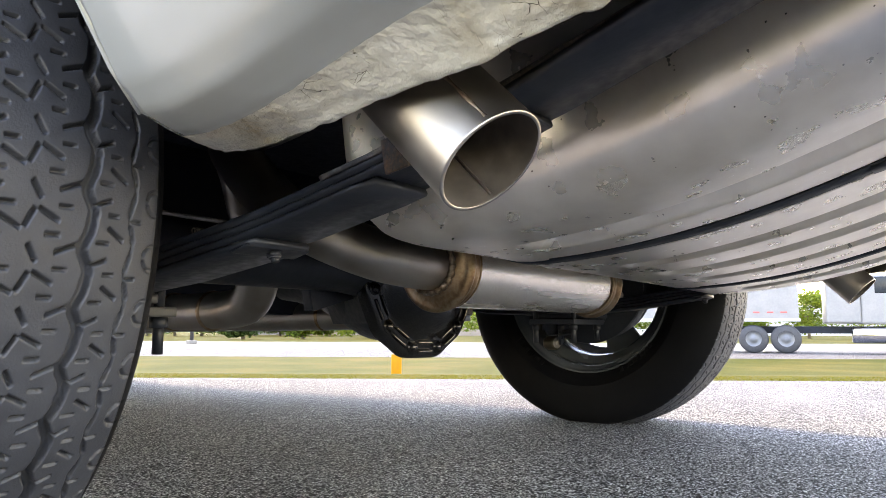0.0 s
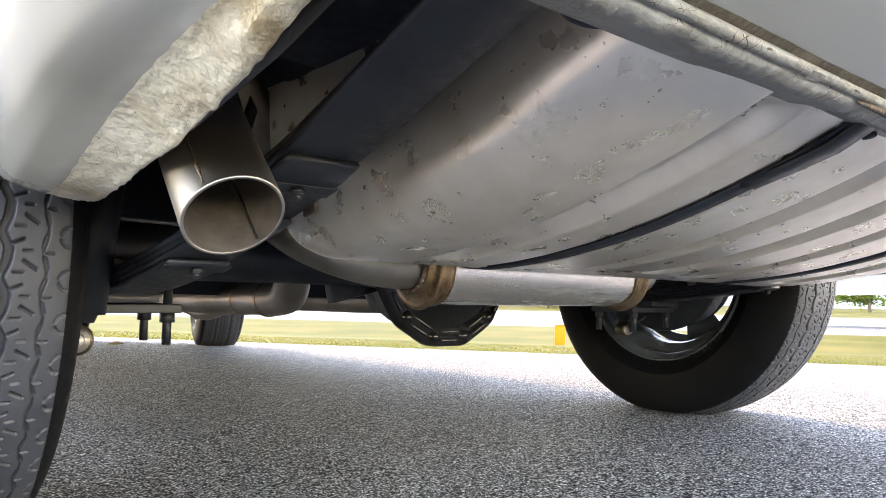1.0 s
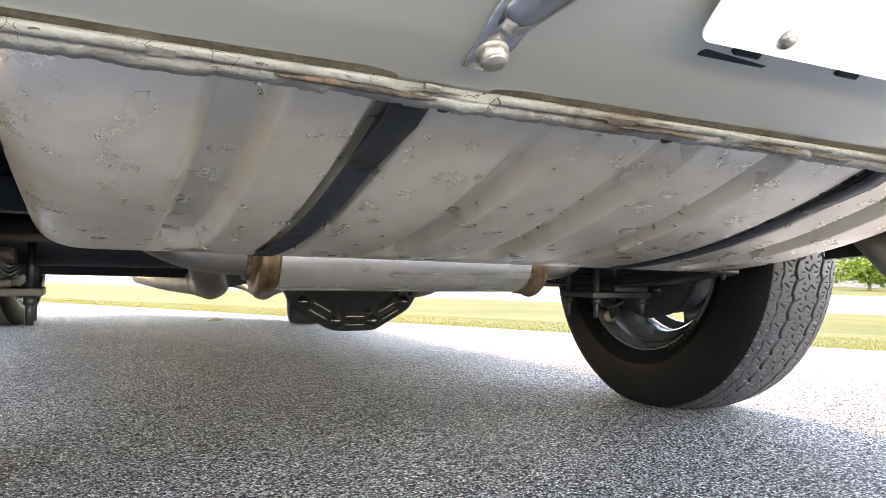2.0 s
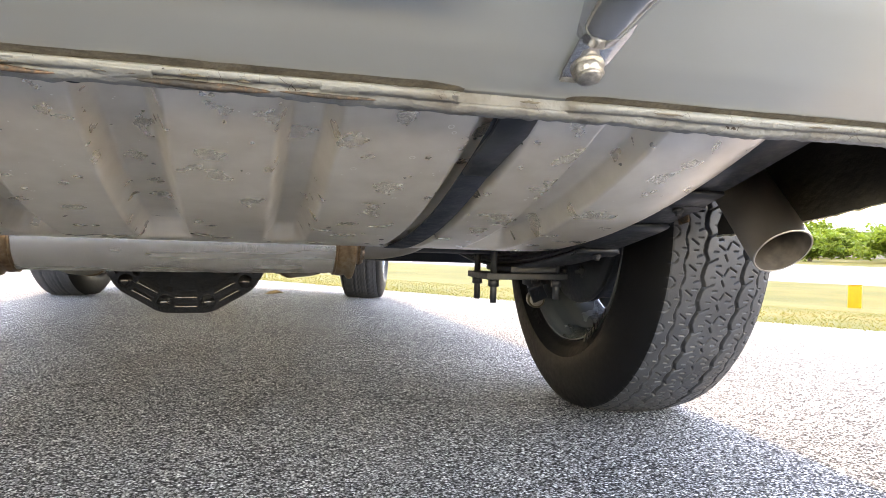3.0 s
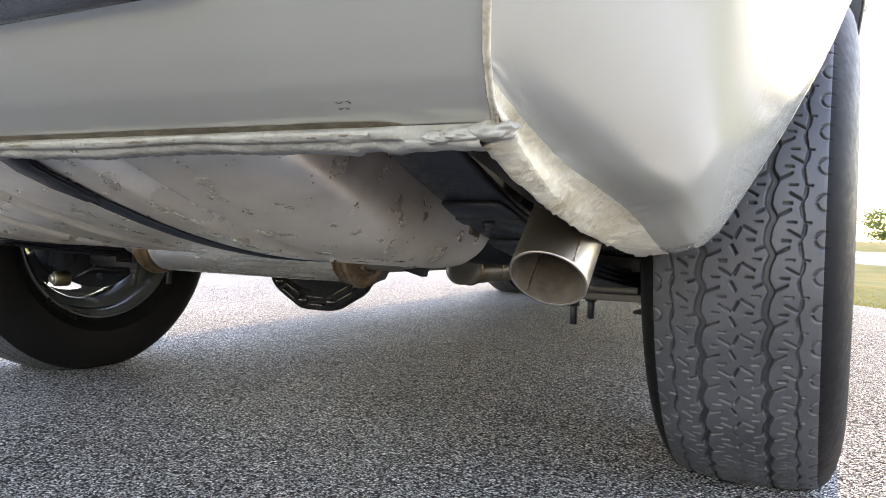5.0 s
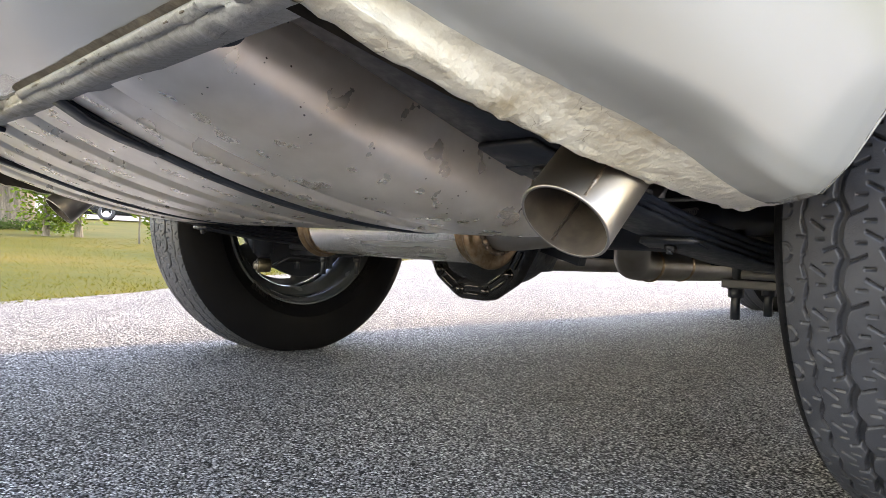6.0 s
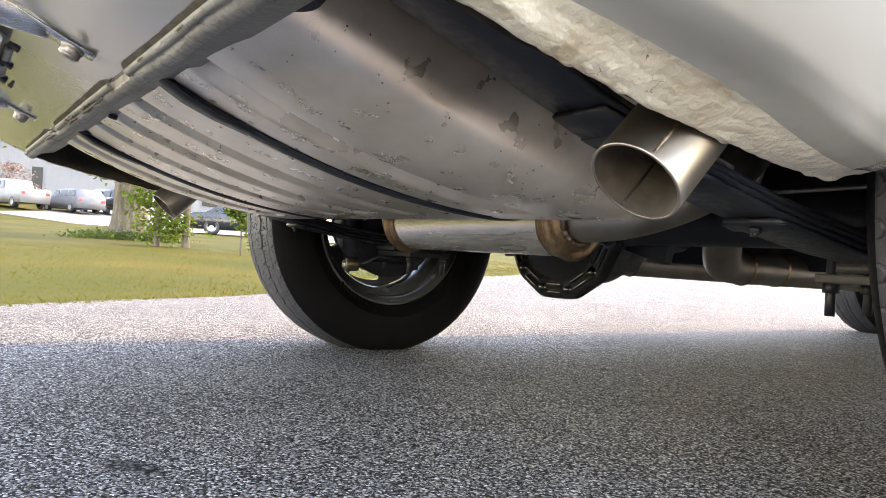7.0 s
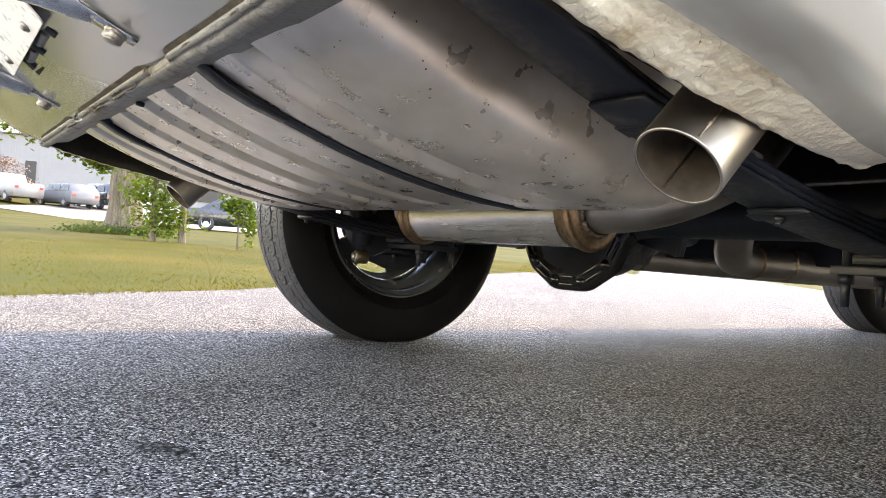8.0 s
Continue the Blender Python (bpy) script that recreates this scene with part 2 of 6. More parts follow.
DARKGLASS = material("dark_window_glass", [(0.012, 0.018, 0.024), (0.025, 0.032, 0.04)], 2.0, (0.15, 0.25), spec=0.2)
BARK = material("bark", [(0.035, 0.028, 0.019), (0.10, 0.08, 0.055), (0.19, 0.155, 0.11)], 5.0, (0.8, 0.95), bump=1.0, bump_scale=14, stretch=(3, 3, 0.35), depth=0.02)
CREASE = material("dirt_in_crease", [(0.045, 0.036, 0.026), (0.09, 0.075, 0.056), (0.15, 0.13, 0.10)], 40.0, (0.7, 0.9), bump=0.4, bump_scale=250)
LEAF = material("leaf", [(0.045, 0.08, 0.008), (0.09, 0.135, 0.014), (0.14, 0.185, 0.024)], 2.5, (0.5, 0.7), spec=0.2)
LEAF_DARK = material("dark_leaf", [(0.018, 0.038, 0.008), (0.036, 0.064, 0.013), (0.055, 0.085, 0.02)], 0.6, (0.6, 0.8), spec=0.2)
BLOSSOM = material("blossom", [(0.13, 0.085, 0.07), (0.22, 0.16, 0.135)], 2.5, (0.6, 0.8))
SIDING = material("white_metal_siding", [(0.20, 0.208, 0.217), (0.23, 0.238, 0.247)], 0.4, (0.5, 0.7), spec=0.2)
TANWALL = material("tan_brick_wall", [(0.22, 0.175, 0.14), (0.27, 0.22, 0.18)], 0.5, (0.7, 0.9))
STEEL_GREY = material("grey_galvanised", [(0.30, 0.31, 0.32), (0.38, 0.39, 0.40)], 3.0, (0.4, 0.6), metal=0.5)
DARK_STEEL = material("weathered_pole_steel", [(0.035, 0.036, 0.04), (0.055, 0.056, 0.06)], 3.0, (0.5, 0.7), spec=0.2)
PINK = material("red_reflector", [(0.45, 0.06, 0.06), (0.6, 0.1, 0.1)], 3.0, (0.3, 0.5))
DRYLEAF = material("dry_leaf", [(0.16, 0.10, 0.04), (0.26, 0.18, 0.08)], 30.0, (0.6, 0.8))


def let_light_through(m, share):
    """Thin leaves and blades glow a little when the sun stands behind them."""
    n, l = m.node_tree.nodes, m.node_tree.links
    p = n["Principled BSDF"]
    back = n.new("ShaderNodeBsdfTranslucent")
    l.new(p.inputs["Base Color"].links[0].from_socket, back.inputs["Color"])
    mix = n.new("ShaderNodeMixShader")
    mix.inputs[0].default_value = share
    l.new(p.outputs["BSDF"], mix.inputs[1])
    l.new(back.outputs["BSDF"], mix.inputs[2])
    l.new(mix.outputs["Shader"], n["Material Output"].inputs["Surface"])


for thin in (BLADE, LEAF, LEAF_DARK):
    let_light_through(thin, 0.45)


# ---- mesh helpers ----
def finish(name, bm, mat, parent=None, label="", smooth=True):
    me = bpy.data.meshes.new(name)
    bm.normal_update()
    if smooth:
        for f in bm.faces:
            f.smooth = True
    bm.to_mesh(me)
    bm.free()
    for mm in (mat if isinstance(mat, (list, tuple)) else [mat]):
        me.materials.append(mm)
    ob = new(name, me)
    if parent is not None:
        ob.parent = parent
    if label:
        tagged(ob, label=label)
    return ob


def part(name, bm, mat, parent, label="", smooth=True):
    return finish(name, bm, mat, parent, label, smooth)


def raw(name, verts, faces, mat, parent=None, label="", smooth=True):
    me = bpy.data.meshes.new(name)
    me.from_pydata([tuple(map(float, v)) for v in verts], [], faces)
    me.update()
    if smooth:
        me.polygons.foreach_set("use_smooth", [True] * len(me.polygons))
    for mm in (mat if isinstance(mat, (list, tuple)) else [mat]):
        me.materials.append(mm)
    ob = new(name, me)
    if parent is not None:
        ob.parent = parent
    if label:
        tagged(ob, label=label)
    return ob


def thing(name, label, category, group="", at=(0, 0, 0)):
    ob = new(name)
    ob.location = at
    ob.empty_display_size = 0.1
    return tagged(ob, label, category, group)


def box(bm, c, size, rot=None, bevel=0.0, seg=2):
    """A box of that size about c, turned by a matrix, with rounded edges."""
    r = bmesh.ops.create_cube(bm, size=1.0)
    vs = r["verts"]
    bmesh.ops.scale(bm, vec=size, verts=vs)
    if bevel:
        es = list({e for v in vs for e in v.link_edges})
        rb = bmesh.ops.bevel(bm, geom=es, offset=bevel, segments=seg, profile=0.7, affect="EDGES")
        vs = list({v for v in rb["verts"]} | {v for v in vs if v.is_valid})
        vs = [v for v in vs if v.is_valid]
    m = Matrix.Translation(c) @ (rot if rot is not None else Matrix.Identity(4))
    bmesh.ops.transform(bm, matrix=m, verts=vs)
    return vs


def frame_along(d):
    return Vector(d).to_track_quat("Z", "Y").to_matrix().to_4x4()


def rod(bm, a, b, r0, r1=None, n=20, caps=True):
    a, b = Vector(a), Vector(b)
    d = b - a
    res = bmesh.ops.create_cone(bm, cap_ends=caps, segments=n, radius1=r0, radius2=r0 if r1 is None else r1, depth=d.length)
    bmesh.ops.transform(bm, matrix=Matrix.Translation((a + b) / 2) @ frame_along(d), verts=res["verts"])
    return res["verts"]


def lathe(bm, prof, origin, axis, n=48):
    """Turns a profile of (along, radius) about the axis."""
    fr = Matrix.Translation(origin) @ frame_along(axis)
    rings = []
    for h, r in prof:
        rings.append([bm.verts.new(fr @ Vector((r * math.cos(2 * math.pi * i / n), r * math.sin(2 * math.pi * i / n), h))) for i in range(n)])
    for a, b in zip(rings, rings[1:]):
        for i in range(n):
            j = (i + 1) % n
            bm.faces.new((a[i], a[j], b[j], b[i]))
    return rings


def smooth_path(pts, step=0.012):
    """A rounded line through the points (Catmull-Rom)."""
    P = [Vector(p) for p in pts]
    P = [2 * P[0] - P[1]] + P + [2 * P[-1] - P[-2]]
    out = []
    for i in range(1, len(P) - 2):
        k = max(2, int((P[i + 1] - P[i]).length / step))
        for j in range(k):
            t = j / k
            a, b, c, d = P[i - 1], P[i], P[i + 1], P[i + 2]
            out.append(0.5 * ((2 * b) + (c - a) * t + (2 * a - 5 * b + 4 * c - d) * t * t + (3 * b - a - 3 * c + d) * t ** 3))
    out.append(P[-2])
    return out


def tube(bm, pts, r, n=28, cap=False, wall=0.0):
    """A pipe along the points; wall: its thickness, with an open end and an inside."""
    pts = [Vector(p) for p in pts]
    t0 = (pts[1] - pts[0]).normalized()
    up = Vector((0, 0, 1)) if abs(t0.z) < 0.9 else Vector((0, 1, 0))
    u = t0.cross(up).normalized()
    rings, inner = [], []
    for i, p in enumerate(pts):
        t = (pts[min(i + 1, len(pts) - 1)] - pts[max(i - 1, 0)]).normalized()
        u = (u - t * u.dot(t)).normalized()
        w = t.cross(u)
        rr = r(i / (len(pts) - 1)) if callable(r) else r
        ring = [p + rr * (u * math.cos(2 * math.pi * k / n) + w * math.sin(2 * math.pi * k / n)) for k in range(n)]
        rings.append([bm.verts.new(q) for q in ring])
        if wall:
            ring = [p + (rr - wall) * (u * math.cos(2 * math.pi * k / n) + w * math.sin(2 * math.pi * k / n)) for k in range(n)]
            inner.append([bm.verts.new(q) for q in ring])
    for a, b in zip(rings, rings[1:]):
        for k in range(n):
            j = (k + 1) % n
            bm.faces.new((a[k], a[j], b[j], b[k]))
    if wall:
        for a, b in zip(inner, inner[1:]):
            for k in range(n):
                j = (k + 1) % n
                f = bm.faces.new((b[k], b[j], a[j], a[k]))
                f.material_index = 1
        for k in range(n):
            j = (k + 1) % n
            bm.faces.new((rings[-1][k], rings[-1][j], inner[-1][j], inner[-1][k]))
    if cap:
        bm.faces.new(list(reversed(rings[0])))
        bm.faces.new(rings[-1])
    return rings


def strip(bm, pts, width, thick, side=(1, 0, 0)):
    """A flat bar of that width along side, swept along the points."""
    side = Vector(side).normalized()
    pts = [Vector(p) for p in pts]
    rings = []
    for i, p in enumerate(pts):
        t = (pts[min(i + 1, len(pts) - 1)] - pts[max(i - 1, 0)]).normalized()
        nrm = side.cross(t).normalized()
        w = width(i / (len(pts) - 1)) if callable(width) else width
        c = min(thick * 0.35, w * 0.2)
        loop = [(-w / 2 + c, -thick / 2), (w / 2 - c, -thick / 2), (w / 2, -thick / 2 + c), (w / 2, thick / 2 - c),
                (w / 2 - c, thick / 2), (-w / 2 + c, thick / 2), (-w / 2, thick / 2 - c), (-w / 2, -thick / 2 + c)]
        rings.append([bm.verts.new(p + side * a + nrm * b) for a, b in loop])
    for a, b in zip(rings, rings[1:]):
        for k in range(8):
            j = (k + 1) % 8
            bm.faces.new((a[k], b[k], b[j], a[j]))
    bm.faces.new(rings[0])
    bm.faces.new(list(reversed(rings[-1])))


def hexbolt(bm, at, axis, r=0.009, h=0.007, washer=0.0, shank=0.0):
    at, axis = Vector(at), Vector(axis).normalized()
    if washer:
        rod(bm, at, at + axis * 0.002, washer, n=20)
    rod(bm, at, at + axis * h, r, n=6)
    rod(bm, at + axis * h, at + axis * (h + 0.0015), r * 0.86, r * 0.7, n=12)
    if shank:
        rod(bm, at + axis * h, at + axis * (h + shank), r * 0.55, n=12)


def interp(x, table):
    xs, ys = zip(*table)
    return float(np.interp(x, xs, ys))


# ---- ground ----
N = Vector((0.813, 0.582, 0))
D = Vector((-0.582, 0.813, 0))


def land(x, y):
    """Height of the land: level road, a verge that falls away on one side, a lawn that rises on the other."""
    s = x * N.x + y * N.y
    z = 0.013 * min(max((x + 0.55) / 1.1, 0), 1) * min(max((1.6 - abs(y)) / 1.2, 0), 1) if abs(s) < 1.9 else 0.0
    z += -0.055 * min(max(s - 2.0, 0), 11.0)
    if s < -1.96:
        z += 0.021 * max(0, -x - 2.5) + 0.05 * max(0, -x - 38)
        z = min(z, 3.0)
    return z


S_LINES = [-3000, -800, -300, -150, -100, -80, -65, -55, -48, -42, -37, -32, -28, -24, -20, -17, -14, -11.5, -9, -7, -5.2, -3.8, -2.8, -1.96,
           -1.6, -1.2, -0.9, -0.7, -0.5, -0.25, 0, 0.25, 0.5, 0.7, 0.9, 1.2, 1.6, 2, 2.6, 3.3, 4.2, 5.5, 7, 8.5, 10, 11.5, 13, 15, 18, 21, 25, 30, 38, 46, 60, 90, 140, 300, 800, 3000]
T_LINES = [-3000, -800, -300, -120, -70, -45, -30, -20, -14, -10, -7, -5, -3.5, -2.5, -2, -1.6, -1.3, -1, -0.75, -0.5, -0.25, 0, 0.25, 0.5, 0.75, 1, 1.3, 1.6, 2, 2.5, 3, 4.5, 6, 8, 10, 13, 16, 20, 24, 28, 33, 38, 44, 50,
           58, 68, 80, 100, 130, 180, 300, 800, 3000]


def build_ground():
    verts, faces, mats = [], [], []
    for i, s in enumerate(S_LINES):
        for t in T_LINES:
            w = 0.0
            if abs(t) < 200 and s in (-1.96, 3.3):
                w = 0.05 * math.sin(2.3 * t + s) + 0.03 * math.sin(5.1 * t)
            p = N * (s + w) + D * t
            verts.append((p.x, p.y, land(p.x, p.y)))
    nt = len(T_LINES)
    for i in range(len(S_LINES) - 1):
        mid = (S_LINES[i] + S_LINES[i + 1]) / 2
        k = 0 if -1.96 < mid < 3.3 else 2 if 21 < mid < 30 else 3 if 30 < mid < 46 else 1
        for j in range(nt - 1):
            faces.append((i * nt + j, (i + 1) * nt + j, (i + 1) * nt + j + 1, i * nt + j + 1))
            mats.append(k)
    ob = raw("ground", verts, faces, [ASPHALT, GRASS, ROAD_FAR, CONCRETE], smooth=True)
    ob.data.polygons.foreach_set("material_index", mats)
    return tagged(ob, "sunlit asphalt road between mown green and yellow grass verges", "ground", kind="structure")


build_ground()


# ---- the car ----
car = thing("car", "old silver-painted coupe parked on asphalt, seen from behind at its underside", "car", at=(0.02, 0, 0))
AXLE_Y, AXLE_Z, TYRE_X, WHEEL_Y = -0.03, 0.322, 0.7465, -0.022

# profile of the rear valance: y against height
VALANCE = [(0.385, -0.832), (0.392, -0.836), (0.398, -0.850), (0.404, -0.868), (0.412, -0.890), (0.425, -0.917), (0.44, -0.945), (0.47, -0.985),
           (0.51, -1.02), (0.57, -1.05), (0.68, -1.07), (0.90, -1.05)]


def valance_y(z):
    return interp(z, VALANCE)


def seam_x(z):
    return 0.690 + 0.72 * min(max(z - 0.39, 0), 0.10) + 0.16 * max(z - 0.49, 0)


# underside and side of the quarter panel: how far out against how high over its lower edge
QUARTER = [(0.672, 0.0), (0.679, 0.004), (0.688, 0.011), (0.698, 0.018), (0.711, 0.0225), (0.727, 0.0260), (0.742, 0.0315), (0.757, 0.049), (0.776, 0.085), (0.801, 0.135), (0.829, 0.205),
           (0.853, 0.30), (0.868, 0.42), (0.87, 0.50), (0.85, 0.57)]
LOWER_EDGE = [(-0.86, 0.393), (-0.80, 0.379), (-0.742, 0.365), (-0.62, 0.345), (-0.50, 0.330), (-0.457, 0.327), (-0.42, 0.329), (0.6, 0.29)]
ARCH_R = 0.402


def quarter_panel(side):
    nr = 64
    u = np.linspace(0, len(QUARTER) - 1, nr)
    k = np.arange(len(QUARTER))
    xs = np.interp(u, k, [q[0] for q in QUARTER])
    dz = np.interp(u, k, [q[1] for q in QUARTER])
    xs = np.convolve(np.pad(xs, 2, mode="edge"), [0.1, 0.2, 0.4, 0.2, 0.1], "valid")
    dz = np.convolve(np.pad(dz, 2, mode="edge"), [0.1, 0.2, 0.4, 0.2, 0.1], "valid")
    flat = np.interp(xs, [0.672, 0.689, 0.708, 0.728, 0.742, 0.757], [0.0, 0.001, 0.004, 0.010, 0.024, 0.049])
    flat = np.where(xs < 0.757, np.minimum(flat, dz), dz)
    cols = [("rear", v) for v in np.linspace(1, 0, 100)]
    cols += [("arch", a) for a in np.linspace(0, math.pi, 70)[1:-1]]
    cols += [("front", v) for v in np.linspace(0, 1, 6)]
    verts, faces, mats = [], [], []
    y_arch = AXLE_Y - ARCH_R
    for kind, v in cols:
        h = float(np.clip((v - 0.08) / 0.4, 0, 1)) if kind == "rear" else 0.0
        h = h * h * (3 - 2 * h)
        over = dz * h + flat * (1 - h)
        for i in range(nr):
            if kind == "rear":
                zb0 = interp(y_arch + (valance_y(0.39) - y_arch) * v, LOWER_EDGE)
                z = zb0 + over[i]
                y = y_arch + (valance_y(max(z, 0.388)) + 0.03 * min(1, max(0, (z - 0.39) / 0.08)) - y_arch) * v
                zb = interp(max(y, -0.86), LOWER_EDGE)
                z = zb + over[i]
                y = y_arch + (valance_y(max(z, 0.388)) + 0.03 * min(1, max(0, (z - 0.39) / 0.08)) - y_arch) * v
                f = max(0.0, (v - 0.45) / 0.55) ** 2.2
                up = min(1.0, over[i] / 0.005)
                x = xs[i] + f * up * (min(seam_x(z), xs[i] + 0.02) - xs[i]) - 0.010 * f * (1 - up)
                x += 0.019 * max(0.0, (v - 0.5) / 0.5) ** 1.5 * max(0.0, 1 - i / 11)
                if i < nr * 0.32:
                    w = 1 - i / (nr * 0.32)
                    p = Vector((y * 60, i * 0.28, side * 3))
                    r = noise.noise(p) + 0.6 * noise.noise(p * 2.3)
                    z += 0.0007 * r * min(1, 3 * w)
                    x += 0.001 * noise.noise(p * 1.7)
                    if i < 4:
                        z -= 0.004 * max(0, noise.noise(Vector((y * 22, 4.0, side)))) + 0.003 * max(0, noise.noise(Vector((y * 70, 1.0, side))))
            else:
                if kind == "arch":
                    y = AXLE_Y - ARCH_R * math.cos(v)
                    zc = AXLE_Z + 0.012 + ARCH_R * math.sin(v)
                else:
                    y = AXLE_Y + ARCH_R + 0.25 * v
                    zc = 0.0
                z = interp(y, LOWER_EDGE) + over[i]
                x = xs[i]
                if z < zc:
                    z = zc
                    x = float(np.interp(z - 0.329, flat[6:], xs[6:])) - 0.004
            verts.append((side * x, y, z))
    nc = len(cols)
    for c in range(nc - 1):
        for i in range(nr - 1):
            q = (c * nr + i, c * nr + i + 1, (c + 1) * nr + i + 1, (c + 1) * nr + i)
            faces.append(q[::-1] if side > 0 else q)
            mats.append(1 if i < 15 else 0)
    ob = raw("quarter_panel", verts, faces, [PAINT, UNDERCOAT, FLAT_BLACK, FLAT_BLACK], car, "silver painted panel with a rough undercoated lower edge")
    ob.data.polygons.foreach_set("material_index", mats)
    sol = ob.modifiers.new("thickness", "SOLIDIFY")
    sol.thickness, sol.offset = 0.0022, -1
    sol.use_rim = True
    sol.material_offset = 2
    # bright lip round the wheel opening
    bm = bmesh.new()
    lip = []
    for a in np.linspace(0.015, math.pi, 60):
        z = AXLE_Z + 0.012 + ARCH_R * math.sin(a)
        x = float(np.interp(z - 0.329, flat[6:], xs[6:]))
        lip.append((side * (x - 0.003), AXLE_Y - (ARCH_R - 0.004) * math.cos(a), z))
    tube(bm, lip, 0.0024, n=8, cap=True)
    part("wheel_opening_trim", bm, PAINT, ob, "bright lip of the wheel opening")
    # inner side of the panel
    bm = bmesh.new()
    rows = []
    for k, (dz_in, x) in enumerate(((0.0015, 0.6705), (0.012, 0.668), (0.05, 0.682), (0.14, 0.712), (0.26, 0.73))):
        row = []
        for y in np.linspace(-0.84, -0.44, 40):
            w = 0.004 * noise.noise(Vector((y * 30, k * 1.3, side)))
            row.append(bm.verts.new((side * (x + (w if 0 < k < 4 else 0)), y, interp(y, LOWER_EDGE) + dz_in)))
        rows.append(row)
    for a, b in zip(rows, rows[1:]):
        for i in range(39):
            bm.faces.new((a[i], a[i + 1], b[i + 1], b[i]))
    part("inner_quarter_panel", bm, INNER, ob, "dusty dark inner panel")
    return ob


RIBS = [(-0.645, -0.268), (-0.205, 0.202), (0.268, 0.645)]


def rib_share(x):
    """1 on the three pressed ribs of the lower lip, 0 between them."""
    return max(min(1.0, max(0.0, min(x - a, b - x) / 0.008)) for a, b in RIBS)


def rear_valance():
    nx, zs = 240, []
    for a, b in zip(VALANCE, VALANCE[1:]):
        zs += list(np.linspace(a[0], b[0], 5)[:-1])
    zs.append(VALANCE[-1][0])
    zs = [z for z in zs if z >= 0.3962]
    verts, faces = [], []
    for z in zs:
        for i in range(nx + 1):
            f = -1 + 2 * i / nx
            x = f * seam_x(z)
            bow = 0.03 * f * f
            verts.append((x, valance_y(z) + bow * min(1, (z - 0.39) / 0.08), z))
    for j in range(len(zs) - 1):
        for i in range(nx):
            a = j * (nx + 1) + i
            faces.append((a, a + 1, a + nx + 2, a + nx + 1))
    ob = raw("rear_valance", verts, faces, PAINT, car, "silver painted panel under the tail")
    sol = ob.modifiers.new("thickness", "SOLIDIFY")
    sol.thickness, sol.offset = 0.002, -1
    # battered lower lip, folded forward
    verts, faces = [], []
    prof = [(-0.8465, 0.3972), (-0.8502, 0.3957), (-0.8510, 0.3938), (-0.8490, 0.3914), (-0.8466, 0.3903), (-0.8447, 0.3911), (-0.8440, 0.3888), (-0.8400, 0.3868), (-0.8335, 0.3856),
            (-0.8312, 0.3872), (-0.8250, 0.3935), (-0.80, 0.3985)]
    nx = 760
    for k, (y, z) in enumerate(prof):
        for i in range(nx + 1):
            f = -1 + 2 * i / nx
            x = f * 0.687
            p = Vector((x * 38, k * 0.7, 0))
            r = noise.noise(p) + 0.5 * noise.noise(p * 3.1)
            dent = max(0, noise.noise(Vector((x * 9, 7.3, 0))) - 0.15)
            sag = 0.0012 * noise.noise(Vector((x * 5.5, 1.7, 0))) * (k > 1)
            chunk = noise.cell(Vector((x * 62, 3.3, 0.5))) * max(0, min(1, 3 * noise.noise(Vector((x * 6, 4.4, 0))) + 0.3))
            rag = (6 <= k <= 9) * (0.0012 * chunk + 0.0008 * noise.noise(Vector((x * 55, 3.1, 0))) + 0.0009 * noise.noise(Vector((x * 150, 3.1, 0)))) + (6 <= k <= 9) * 0.0020 * max(0, noise.noise(Vector((x * 21, 8.4, 0))))
            y2 = y + (0.0002 if k < 6 else 0.0009) * r + (6 <= k <= 8) * (0.0010 * noise.noise(Vector((x * 70, 5.5, 0))) + 0.0010 * chunk)
            if 0 < k < 5:
                y2 = y2 * rib_share(x) + (-0.8462 + 0.0006 * k) * (1 - rib_share(x))
            verts.append((x, y2, z + (0.0002 if k < 6 else 0.0007) * r + sag - rag + 0.0035 * dent * (2 <= k <= 9)))
    for j in range(len(prof) - 1):
        for i in range(nx):
            a = j * (nx + 1) + i
            faces.append((a, a + nx + 1, a + nx + 2, a + 1))
    raw("lower_lip", verts, faces, LIP, ob, "dented lower lip with cracked sealer")
    for x0, x1 in RIBS:
        bm = bmesh.new()
        rows = [[], [], []]
        for x in np.linspace(x0, x1, 120):
            end = min(1.0, min(x - x0, x1 - x) / 0.02) ** 0.5
            wide = (0.0014 + 0.0003 * noise.noise(Vector((x * 9, 2, 6))) + 0.0002 * noise.noise(Vector((x * 60, 2, 6)))) * (0.1 + end)
            f = x / 0.69
            for row, z in zip(rows, (0.3966, 0.3978 + wide * 0.4, 0.3978 + wide)):
                bow = 0.03 * f * f * min(1, max(0, (z - 0.39) / 0.08))
                row.append(bm.verts.new((x, valance_y(z) + bow - 0.0006, z)))
        for ra, rb in zip(rows, rows[1:]):
            for i in range(119):
                bm.faces.new((ra[i], ra[i + 1], rb[i + 1], rb[i]))
        part("crease_dirt", bm, CREASE, ob, "brown dirt in the crease above the lip")
    rnd = random.Random(21)
    for k in range(14):
        bm = bmesh.new()
        x = -0.62 + 1.24 * (k + rnd.random()) / 14
        ln = rnd.uniform(0.010, 0.032)
        box(bm, (x, -0.8475, rnd.uniform(0.3915, 0.3935)), (ln, 0.007, 0.0026), rot=pose(0, 0, 0, -28, 0, rnd.uniform(-4, 4)), bevel=0.0012)
        bmesh.ops.subdivide_edges(bm, edges=bm.edges[:], cuts=2, use_grid_fill=True)
